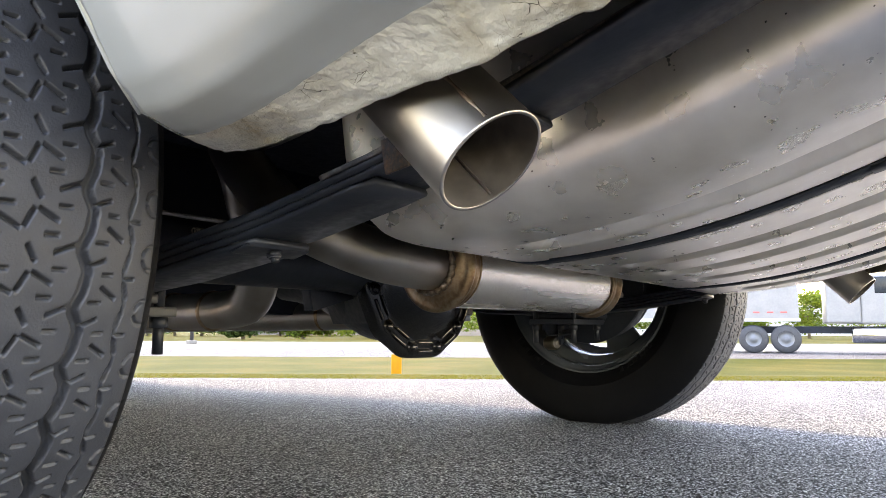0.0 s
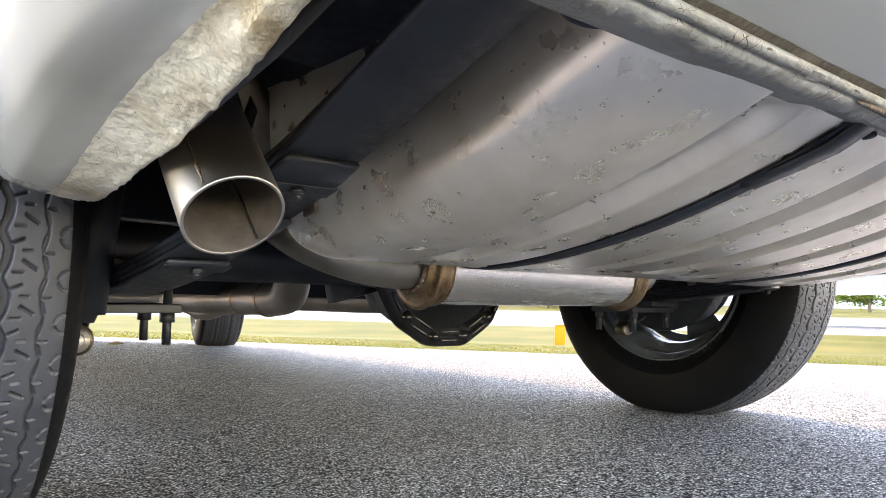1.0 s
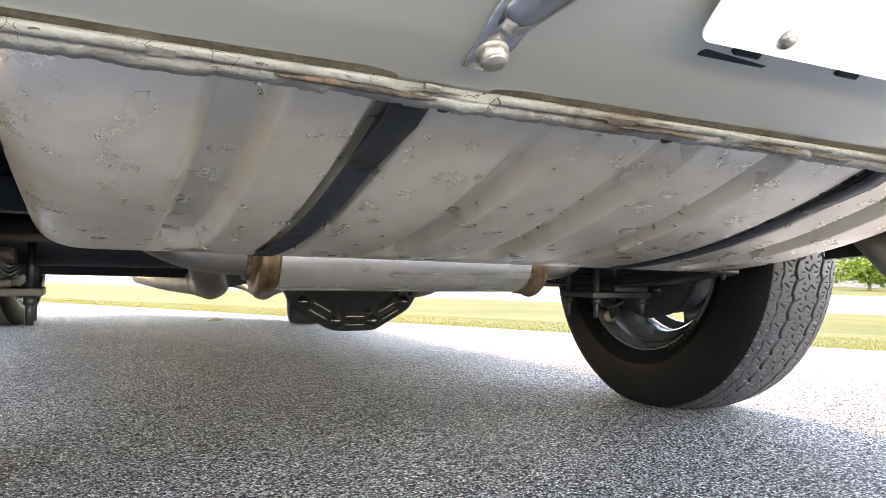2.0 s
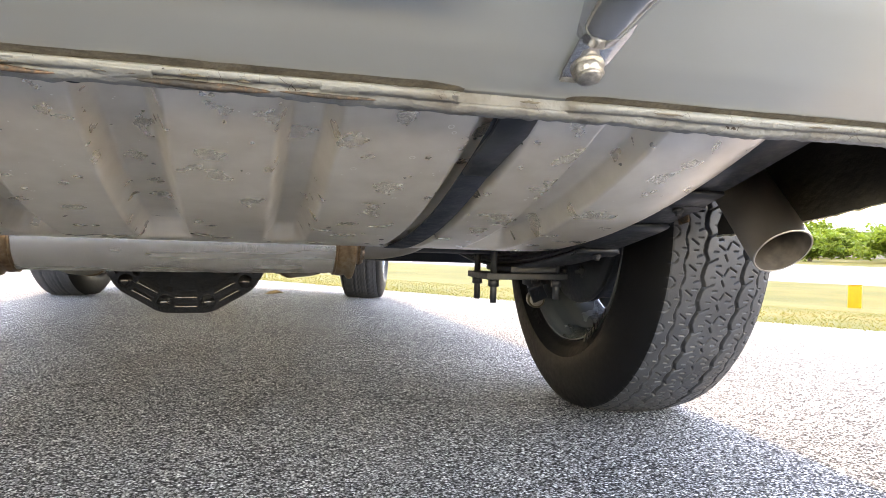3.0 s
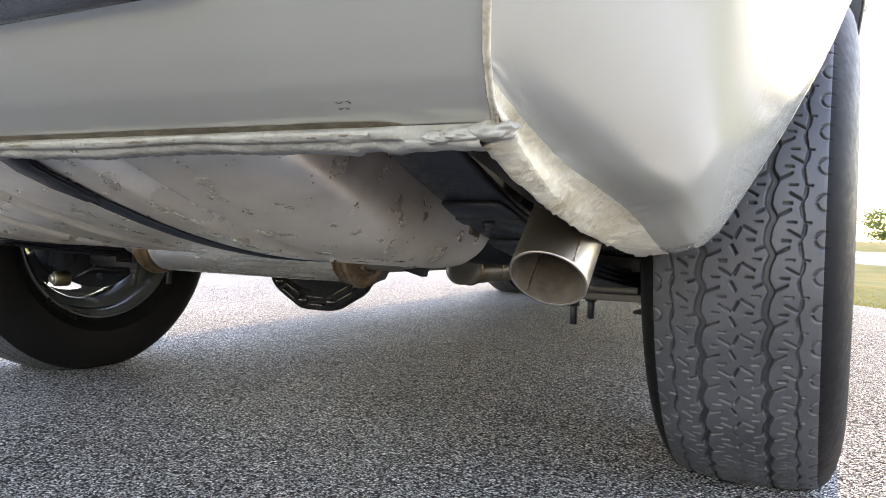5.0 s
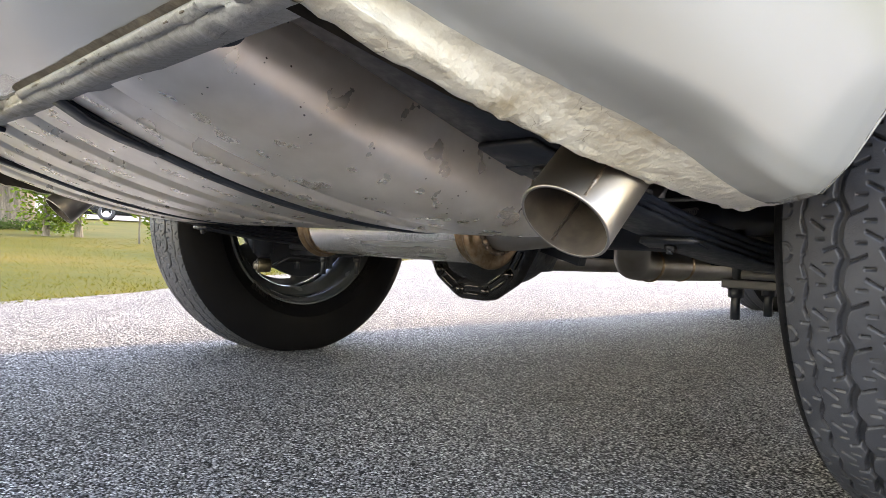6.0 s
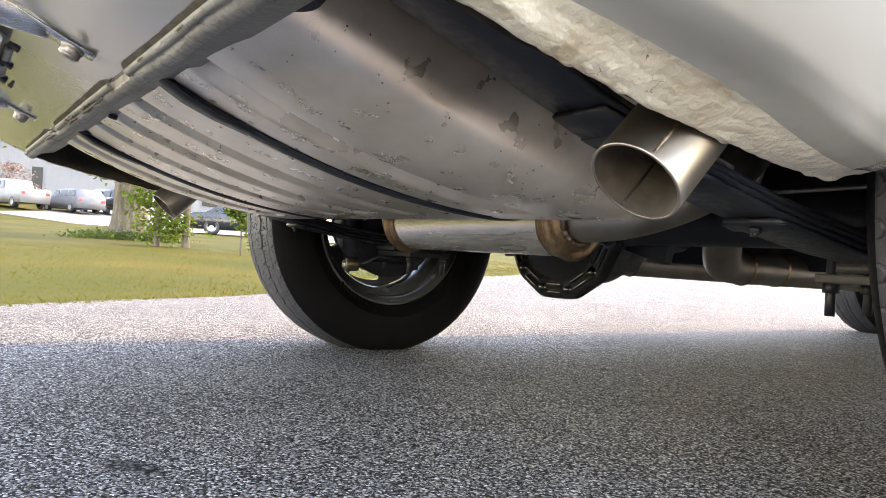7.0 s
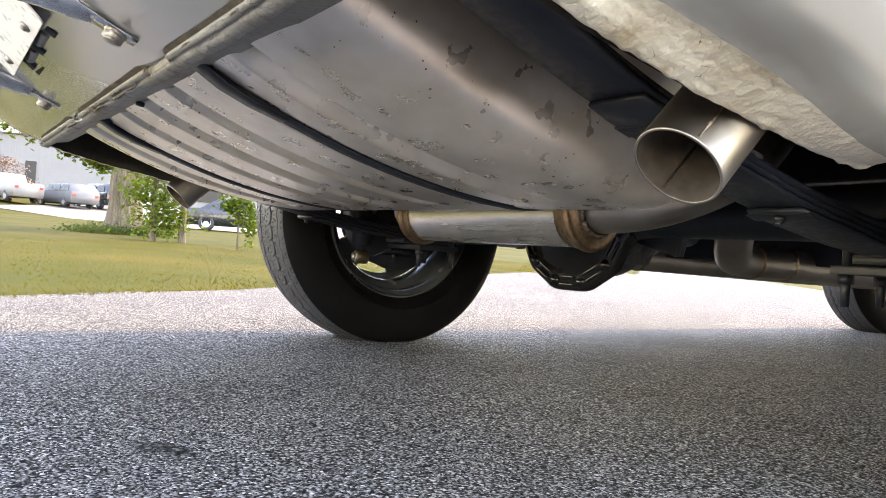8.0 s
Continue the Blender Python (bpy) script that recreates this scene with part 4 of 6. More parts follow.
def axle():
    bm = bmesh.new()
    for s in (-1, 1):
        lathe(bm, [(0.06, 0.055), (0.10, 0.046), (0.16, 0.039), (0.62, 0.038)], (0, AXLE_Y, AXLE_Z), (s, 0, 0), 28)
    webs = []
    # housing of the differential
    lathe(bm, [(-0.035, 0.118), (0.02, 0.118), (0.07, 0.11), (0.13, 0.085), (0.19, 0.058), (0.26, 0.045), (0.30, 0.04)], (0, AXLE_Y, AXLE_Z), (0, 1, 0), 36)
    for s in (-1, 1):
        web = bmesh.new()
        box(web, (s * 0.09, AXLE_Y + 0.05, AXLE_Z - 0.05), (0.018, 0.15, 0.07), rot=pose(0, 0, 0, 0, s * 25, s * 22), bevel=0.004)
        box(web, (s * 0.13, AXLE_Y + 0.02, AXLE_Z - 0.02), (0.16, 0.02, 0.06), rot=pose(0, 0, 0, 0, s * 14, 0), bevel=0.004)
        webs.append(web)
    ob = part("rear_axle", bm, BLACK, car, "black painted axle housing")
    ob.location = (-0.010, 0, 0)
    for web in webs:
        part("housing_web", web, BLACK, ob, "cast stiffening web", smooth=False)
    # bolted cover
    bm = bmesh.new()
    n = 96
    outer, inner = [], []
    yb = -0.064
    w = 2 * math.pi / 12
    for i in range(n):
        a = 2 * math.pi * i / n
        k = (a - 3 * math.pi / 2 + w / 2) % w - w / 2
        r = min(0.1385 / math.cos(k), 0.1418)
        ca, sa = math.cos(a), math.sin(a)
        outer.append([bm.verts.new((q * ca, y, AXLE_Z + q * sa)) for q, y in ((r, yb + 0.022), (r, yb + 0.003), (r - 0.003, yb))])
        inner.append([bm.verts.new((q * ca, y, AXLE_Z + q * sa)) for q, y in ((0.112, yb), (0.106, yb - 0.004), (0.100, yb - 0.013), (0.082, yb - 0.030), (0.045, yb - 0.040))])
    for i in range(n):
        j = (i + 1) % n
        col_a, col_b = outer[i] + inner[i], outer[j] + inner[j]
        for p in range(7):
            bm.faces.new((col_a[p], col_b[p], col_b[p + 1], col_a[p + 1]))
    bm.faces.new([v[4] for v in inner])
    part("differential_cover", bm, GLOSS_BLACK, ob, "glossy black twelve-bolt cover")
    R = 0.1255
    for k in range(12):
        a = 3 * math.pi / 2 + (k + 0.5) * w
        a2 = 3 * math.pi / 2 + k * w
        at = (R * math.cos(a), yb, AXLE_Z + R * math.sin(a))
        bm = bmesh.new()
        hexbolt(bm, at, (0, -1, 0), 0.0075, 0.006, washer=0.0105)
        part("cover_bolt", bm, GLOSS_BLACK, ob, "black hex bolt")
        bm = bmesh.new()
        for dr in (-0.007, 0.007):
            c = ((R * 0.965 + dr) * math.cos(a2), yb - 0.001, AXLE_Z + (R * 0.965 + dr) * math.sin(a2))
            box(bm, c, (0.034, 0.006, 0.0042), rot=Matrix.Rotation(-(a2 + math.pi / 2), 4, "Y"), bevel=0.0015)
        part("cover_rib", bm, GLOSS_BLACK, ob, "pair of raised stiffening ribs")
    cables(ob)
    return ob


def cables(parent):
    for s in (-1, 1):
        bm = bmesh.new()
        a, e = Vector((s * 0.43, 0.11, 0.362)), Vector((s * 0.43, -0.13, 0.332))
        coil = []
        for k in range(420):
            f = k / 419
            w = 2 * math.pi * 42 * f
            coil.append(a.lerp(e, f) + Vector((0.0045 * math.cos(w), 0, 0.0045 * math.sin(w))))
        tube(bm, coil, 0.0011, n=5)
        part("cable_spring", bm, BOLT, parent, "coil spring round the brake cable")
        bm = bmesh.new()
        tube(bm, smooth_path([(s * 0.08, AXLE_Y - 0.035, 0.365), (s * 0.2, AXLE_Y - 0.036, 0.357), (s * 0.38, AXLE_Y - 0.036, 0.356), (s * 0.60, AXLE_Y - 0.034, 0.36)]), 0.0028, n=8)
        part("brake_line", bm, BOLT, parent, "thin steel brake line along the axle")


def leaf_z(y):
    """Middle of the main leaf."""
    return interp(y, [(-0.87, 0.462), (-0.80, 0.4405), (-0.70, 0.411), (-0.64, 0.391), (-0.575, 0.370), (-0.47, 0.342), (-0.345, 0.316), (-0.20, 0.295), (-0.10, 0.286), (0.0, 0.282),
                      (0.15, 0.287), (0.40, 0.318), (0.70, 0.365)])


def leaf_spring(s):
    x0 = 0.551
    ends = [(-0.87, 0.70), (-0.575, 0.52), (-0.47, 0.42), (-0.345, 0.33)]
    main = None
    for k, (a, b) in enumerate(ends):
        bm = bmesh.new()
        pts = [(s * (x0 + 0.012 * min(max((-y - 0.55) / 0.3, 0), 1)), y, leaf_z(y) - 0.0064 * k) for y in np.linspace(a, b, 40)]
        strip(bm, pts, lambda f, k=k: 0.064 - (0.006 if k and (f < 0.012 or f > 0.988) else 0), 0.0060 if k else 0.008)
        ob = part("leaf_spring" if main is None else "leaf", bm, BLACK, car if main is None else main, "black multi-leaf spring with chipped edges" if main is None else "")
        main = main or ob
    # clips with bolts
    for y, k in ((-0.532, 1), (-0.335, 3)):
        bm = bmesh.new()
        z = leaf_z(y) - 0.0064 * k
        rot = pose(0, 0, 0, -14.5)
        box(bm, (s * x0, y + 0.004, z - 0.0040), (0.066, 0.020, 0.002), rot=rot, bevel=0.001)
        hexbolt(bm, (s * x0, y, z - 0.005), (0, -0.25, -0.97), 0.0062, 0.004, shank=0.004)
        part("spring_clip", bm, BLACK, main, "black clip with a bolt")
    bm = bmesh.new()
    strip(bm, [(s * (x0 + 0.031), y, leaf_z(y) + 0.0045) for y in np.linspace(-0.85, -0.42, 30)], 0.003, 0.004)
    part("chipped_edge", bm, CHIPPED, main, "bare chipped edge")
    bm = bmesh.new()
    y = -0.492
    for t, h in ((1, 0.024), (-1, 0.020)):
        box(bm, (s * x0 + s * t * 0.0335, y, leaf_z(y) - 0.004), (0.003, 0.020, h), rot=pose(0, 0, 0, -11), bevel=0.001)
    box(bm, (s * x0, y, leaf_z(y) + 0.0065), (0.070, 0.020, 0.003), rot=pose(0, 0, 0, -11), bevel=0.001)
    part("rusty_clip", bm, RUST, main, "rusty clamp round the leaves")
    # axle seat: pads, plate and bolts
    bm = bmesh.new()
    box(bm, (s * x0, AXLE_Y, 0.297), (0.088, 0.15, 0.022), bevel=0.006)
    pl = part("spring_pad", bm, BLACK, main, "black pad over the spring", smooth=False)
    bm = bmesh.new()
    box(bm, (s * x0, AXLE_Y - 0.055, 0.270), (0.052, 0.06, 0.014), bevel=0.004)
    part("lower_pad", bm, BLACK, main, "black pad under the spring", smooth=False)
    bm = bmesh.new()
    box(bm, (s * x0, AXLE_Y - 0.01, 0.2595), (0.084, 0.135, 0.011), bevel=0.004)
    part("spring_plate", bm, BLACK, main, "black spring plate under the axle", smooth=False)
    bm = bmesh.new()
    box(bm, (s * (x0 - 0.003), AXLE_Y, 0.2465), (0.150, 0.110, 0.011), bevel=0.002)
    part("anchor_plate", bm, BLACK, main, "black anchor plate with bolts", smooth=False)
    for dx in (-0.062, 0.054):
        for dy in (-0.046, 0.046):
            bm = bmesh.new()
            p = Vector((s * (x0 + dx), AXLE_Y + dy, 0.241))
            rod(bm, p, p + Vector((0, 0, -0.012)), 0.0095, n=6)
            rod(bm, p, p + Vector((0, 0, -0.034 - (0.006 if dx < 0 else 0))), 0.0058, n=12)
            rod(bm, p, p + Vector((0, 0, 0.075)), 0.0058, n=12)
            part("u_bolt", bm, BLACK, main, "threaded bolt with a nut")
    return main


def shock(s, y, lower, x=0.60):
    bm = bmesh.new()
    a = Vector((s * x, y, lower))
    b = Vector((s * 0.585, y - 0.03, 0.56))
    d = (b - a).normalized()
    rod(bm, a + d * 0.03, a + d * 0.21, 0.024, n=24)
    rod(bm, a + d * 0.18, b, 0.029, n=24)
    rod(bm, a + d * 0.02, a + d * 0.045, 0.014, 0.022, n=20)
    ob = part("shock_absorber", bm, BLACK, car, "black shock absorber")
    bm = bmesh.new()
    lathe(bm, [(-0.015, 0.009), (-0.015, 0.0150), (-0.012, 0.0165), (0.012, 0.0165), (0.015, 0.0150), (0.015, 0.009)], a, (0.25, 1, 0), 28)
    part("eye_bushing", bm, BUSHING, ob, "yellowish eye with a bolt")
    bm = bmesh.new()
    hexbolt(bm, a + Vector((-0.25, -1, 0)).normalized() * 0.014, (-0.25, -1, 0), 0.0095, 0.008, washer=0.013)
    part("eye_bolt", bm, BOLT, ob, "zinc bolt")
    bm = bmesh.new()
    q = Vector((s * 0.585, AXLE_Y, 0.226))
    strip(bm, [q, q * 0.4 + a * 0.6 + Vector((0, 0, 0.012)), a + Vector((0, 0.026 * (1 if y < AXLE_Y else -1), 0.0))], 0.034, 0.006, side=(0.9, 0.2, 0.3))
    part("shock_mount", bm, BLACK, ob, "black bracket arm")
    return ob


# slots of one tread pitch: across (mm), along (pitch), turn (degrees), length, width (mm)
SLOTS = [(49.5, 0.97, 27, 18, 2.8), (59, 0.20, 0, 9, 2.4), (62, 0.50, -27, 15, 2.8), (54, 0.69, 0, 9, 2.4), (30, 0.86, 27, 18, 2.8), (25, 0.20, 0, 9, 2.4), (16, 0.41, -27, 15, 2.8),
         (17.5, 0.69, 0, 9, 2.4), (3.5, 0.50, 62, 12, 3.6), (0, 0.95, -58, 11, 3.6), (-9, 0.57, -27, 14, 2.8), (-12, 0.26, 0, 9, 2.4), (-19.5, 0.72, 0, 9, 2.4), (-24, 0.08, 22, 19, 2.8),
         (-44, 0.84, 22, 17, 2.8), (-48, 0.20, 0, 9, 2.4), (-57.5, 0.36, -32, 14, 2.8), (-55, 0.67, 0, 8, 2.4), (75, 0.20, 0, 7, 2.4), (-74, 0.62, 0, 7, 2.4)]
PITCHES = 55


def tread_depth(x, v):
    """Depth in metres of the tread pattern at x across and v pitches along (arrays)."""
    pm = 2 * math.pi * 0.333 / PITCHES
    f = v % 1.0
    d = np.zeros_like(x)
    wave = np.cos(2 * math.pi * (v + 0.1)) + 0.25 * np.cos(4 * math.pi * (v + 0.05))
    for sgn in (-1, 1):
        c = sgn * 0.037 + 0.0028 * wave
        d = np.maximum(d, 0.0078 * np.clip((0.0037 - np.abs(x - c)) / 0.0012 + 0.5, 0, 1))
        c = sgn * 0.0705 + 0.0020 * np.cos(2 * math.pi * (v + (0.3 if sgn > 0 else 0.7)))
        wide = 0.0008 + 0.0010 * (np.sin(4 * math.pi * v + 0.3) > -0.2)
        d = np.maximum(d, 0.004 * np.clip((wide - np.abs(x - c)) / 0.0012 + 0.5, 0, 1))
        dv = ((f + (0.65 if sgn > 0 else 0.0) + 0.5) % 1.0 - 0.5) * pm
        rr = np.hypot((x - sgn * 0.0915), dv)
        d = np.maximum(d, 0.003 * np.clip((0.0011 - np.abs(rr - 0.0085)) / 0.0012 + 0.5, 0, 1) * (sgn * (x - sgn * 0.0905) < 0) * (np.abs(dv) > 0.0012))
    for cx, cv, ang, ln, wd in SLOTS:
        wd, ln = wd * 0.66, ln * 1.02
        dv = ((f + cv + 0.5) % 1.0 - 0.5) * pm
        ca, sa = math.cos(radians(ang)), math.sin(radians(ang))
        a = (x - cx / 1000) * ca + dv * sa
        b = -(x - cx / 1000) * sa + dv * ca
        m = np.minimum(ln / 2000 - np.abs(a), wd / 2000 - np.abs(b))
        d = np.maximum(d, 0.0058 * np.clip(m / 0.0012 + 0.5, 0, 1))
    return d


def tyre_mesh(fine):
    nth = PITCHES * (38 if fine else 4)
    nx = 191 if fine else 41
    R = 0.3345
    side = [(0.094, 0.204), (0.103, 0.208), (0.112, 0.219), (0.119, 0.231), (0.1235, 0.2345), (0.1245, 0.237), (0.1245, 0.250), (0.1235, 0.262), (0.120, 0.280), (0.1145, 0.2985),
            (0.106, 0.313), (0.0985, 0.3205), (0.093, 0.3245)]
    tread_x = np.linspace(-0.090, 0.090, nx)
    crown = R - 0.0085 * (np.abs(tread_x) / 0.09) ** 2.6
    xs = np.concatenate([-np.array([p[0] for p in side]), tread_x, np.array([p[0] for p in side[::-1]])])
    rs = np.concatenate([np.array([p[1] for p in side]), crown, np.array([p[1] for p in side[::-1]])])
    m = len(xs)
    th = np.arange(nth) / nth * 2 * math.pi
    X, TH = np.meshgrid(xs, th)
    RR = np.tile(rs, (nth, 1))
    on = np.abs(X) <= 0.0901
    dep = tread_depth(X, TH / (2 * math.pi) * PITCHES)
    RR = RR - np.where(on, dep if fine else dep * 0.8, 0)
    Y, Z = RR * np.sin(TH), RR * np.cos(TH)
    low = np.clip((-Z - 0.285) / 0.05, 0, 1)
    X = X * (1 + 0.035 * low * (np.abs(X) > 0.09))
    Z = np.maximum(Z, -AXLE_Z + 0.001 + (0.3345 - RR) * 0.6 * (np.abs(X) < 0.091))
    V = np.stack([X * 0.89, Y, Z], -1).reshape(-1, 3)
    i = np.arange(nth)[:, None] * m + np.arange(m - 1)[None, :]
    j = ((np.arange(nth) + 1) % nth)[:, None] * m + np.arange(m - 1)[None, :]
    F = np.stack([i, i + 1, j + 1, j], -1).reshape(-1, 4)
    me = bpy.data.meshes.new("tyre")
    me.vertices.add(len(V))
    me.vertices.foreach_set("co", V.ravel())
    me.loops.add(F.size)
    me.loops.foreach_set("vertex_index", F.ravel().astype(np.int32))
    me.polygons.add(len(F))
    me.polygons.foreach_set("loop_start", np.arange(0, F.size, 4, dtype=np.int32))
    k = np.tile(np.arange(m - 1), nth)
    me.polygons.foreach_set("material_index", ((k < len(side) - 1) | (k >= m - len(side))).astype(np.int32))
    me.update(calc_edges=True)
    me.validate()
    me.polygons.foreach_set("use_smooth", [True] * len(me.polygons))
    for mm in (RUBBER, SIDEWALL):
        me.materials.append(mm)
    return me


def disc_with_slots(bm, x0, x1, radii, slots, n=90):
    """A wheel disc between two faces, with openings through it. slots: ring index and the share of each fifth that is open."""
    def open_at(k, i):
        return k == slots[0] and (i / n * 5) % 1.0 < slots[1]
    grid = {}
    for side, x in ((0, x0), (1, x1)):
        for k, (r, off) in enumerate(radii):
            for i in range(n):
                a = 2 * math.pi * i / n
                grid[side, k, i] = bm.verts.new((x + off, r * math.sin(a), r * math.cos(a)))
    for k in range(len(radii) - 1):
        for i in range(n):
            j = (i + 1) % n
            if open_at(k, i):
                continue
            bm.faces.new((grid[0, k, i], grid[0, k, j], grid[0, k + 1, j], grid[0, k + 1, i]))
            bm.faces.new((grid[1, k, i], grid[1, k + 1, i], grid[1, k + 1, j], grid[1, k, j]))
            if open_at(k, (i + 1) % n):
                bm.faces.new((grid[0, k, j], grid[1, k, j], grid[1, k + 1, j], grid[0, k + 1, j]))
            if open_at(k, (i - 1) % n):
                bm.faces.new((grid[0, k, i], grid[0, k + 1, i], grid[1, k + 1, i], grid[1, k, i]))
    k = slots[0]
    for i in range(n):
        if open_at(k, i):
            j = (i + 1) % n
            for q in (k, k + 1):
                bm.faces.new((grid[0, q, i], grid[0, q, j], grid[1, q, j], grid[1, q, i]))


def wheel(me_tyre, at, turn, rear, roll=0):
    bm = bmesh.new()
    lathe(bm, [(-0.090, 0.2075), (-0.095, 0.2065), (-0.0965, 0.2045), (-0.095, 0.2025), (-0.089, 0.2010), (-0.084, 0.1975), (-0.082, 0.1915), (-0.072, 0.1895), (-0.058, 0.1885), (-0.053, 0.1865),
               (-0.050, 0.1835), (-0.046, 0.1700), (-0.040, 0.1665), (-0.010, 0.1640), (0.015, 0.1680), (0.035, 0.1860), (0.075, 0.1920), (0.086, 0.1995), (0.092, 0.2030), (0.095, 0.2065), (0.092, 0.2085)],
          (0, 0, 0), (1, 0, 0), 96)
    disc_with_slots(bm, 0.012, 0.016, [(0.035, 0.0), (0.085, 0.0), (0.121, 0.013), (0.149, 0.016), (0.168, 0.004)], (2, 0.5))
    w = part("wheel", bm, RIM, car, "grey painted steel wheel with oval slots")
    w.matrix_basis = pose(*at, roll, 0, turn)
    t = new("tyre", me_tyre)
    t.parent = w
    t.matrix_basis = pose(0, 0, 0, -roll)
    tagged(t, label="black tyre with wavy grooves and star-shaped sipes")
    bm = bmesh.new()
    lathe(bm, [(0.005, 0.02), (0.005, 0.118), (-0.004, 0.128), (-0.050, 0.130), (-0.055, 0.136), (-0.068, 0.1365), (-0.070, 0.132)], (0, 0, 0), (1, 0, 0), 56)
    part("brake_drum", bm, FLAT_BLACK, w, "black finned brake drum")
    bm = bmesh.new()
    lathe(bm, [(-0.068, 0.1375), (-0.074, 0.1385), (-0.078, 0.1365), (-0.079, 0.118), (-0.084, 0.110), (-0.085, 0.075), (-0.092, 0.066), (-0.094, 0.040), (-0.20, 0.040)], (0, 0, 0), (1, 0, 0), 56)
    plate = part("backing_plate", bm, BLACK, w, "black pressed backing plate")
    for a in (0.4, 1.25, 1.95, 2.75, 3.6, 4.4, 5.2):
        bm = bmesh.new()
        hexbolt(bm, (-0.085, 0.088 * math.sin(a), 0.088 * math.cos(a)), (-1, 0, 0), 0.008, 0.007, washer=0.011, shank=0.006)
        part("plate_bolt", bm, BOLT if a in (1.25, 4.4) else BLACK, plate, "bolt through the backing plate")
    bm = bmesh.new()
    box(bm, (-0.092, 0, 0.112), (0.022, 0.06, 0.030), bevel=0.006)
    rod(bm, (-0.095, 0.016, 0.112), (-0.125, 0.016, 0.108), 0.0045, n=10)
    part("wheel_cylinder", bm, BLACK, plate, "brake cylinder with a bleed nipple")
    if rear:
        bm = bmesh.new()
        tube(bm, [(-0.1095, 0.2365 * math.sin(a), 0.2365 * math.cos(a)) for a in np.linspace(0, 2 * math.pi, 97)], 0.0016, n=6)
        part("sidewall_rib", bm, SIDEWALL, w, "raised rib")
        rnd = random.Random(4)
        for a0 in (2.2, 3.6, 0.4):
            bm = bmesh.new()
            for k in range(8):
                a = a0 + k * 0.058
                h = 0.014 * (1 if k in (0, 4) else 0.7)
                m = Matrix.Rotation(-a, 4, "X") @ Matrix.Translation((-0.1035, 0, 0.214)) @ pose(0, 0, 0, 0, -21, 0)
                box(bm, (0, 0, 0), (0.0022, 0.007 + 0.002 * rnd.random(), h), rot=None)
                bmesh.ops.transform(bm, matrix=m, verts=bm.verts[-8:])
            part("sidewall_marks", bm, SIDEWALL, w, "raised bars of unreadable lettering", smooth=False)
    return w


def bumper_arm(s):
    bx = 0.262 if s > 0 else -0.228
    bm = bmesh.new()
    strip(bm, [(bx, -0.872, 0.4035), (bx, -0.880, 0.4065), (bx, -0.895, 0.4122), (bx, -0.915, 0.4216), (bx - s * 0.004, -0.945, 0.437), (bx - s * 0.01, -0.985, 0.458)], lambda f: 0.019 + 0.014 * f, 0.003)
    ob = part("bumper_bracket", bm, CHROME, car, "chromed bracket arm bolted to the valance")
    bm = bmesh.new()
    pts = smooth_path([(bx - s * 0.002, -0.905, 0.426), (bx - s * 0.006, -0.945, 0.437), (bx - s * 0.012, -0.995, 0.452), (bx - s * 0.016, -1.04, 0.495), (bx - s * 0.018, -1.075, 0.56)])
    tube(bm, pts, lambda f: 0.014 + 0.012 * min(1, f * 2.2), n=18, cap=True)
    part("guard_arm", bm, CHROME, ob, "curved chrome guard with a dark inside")
    bm = bmesh.new()
    tube(bm, [(bx + s * (0.006 + 0.030 * f), -0.990 - 0.022 * f, 0.428 + 0.065 * f) for f in np.linspace(0, 1, 16)], lambda f: 0.0105 * math.sqrt(max(0.03, 1 - (2 * f - 1) ** 8)), n=16, cap=True)
    part("rubber_pad", bm, RUBBER, ob, "black rubber insert of the guard")
    bm = bmesh.new()
    hexbolt(bm, (bx, -0.889, 0.4085), (0, -0.45, -0.9), 0.0088, 0.008, washer=0.0098)
    part("bracket_bolt", bm, BOLT, ob, "zinc bolt")
    return ob


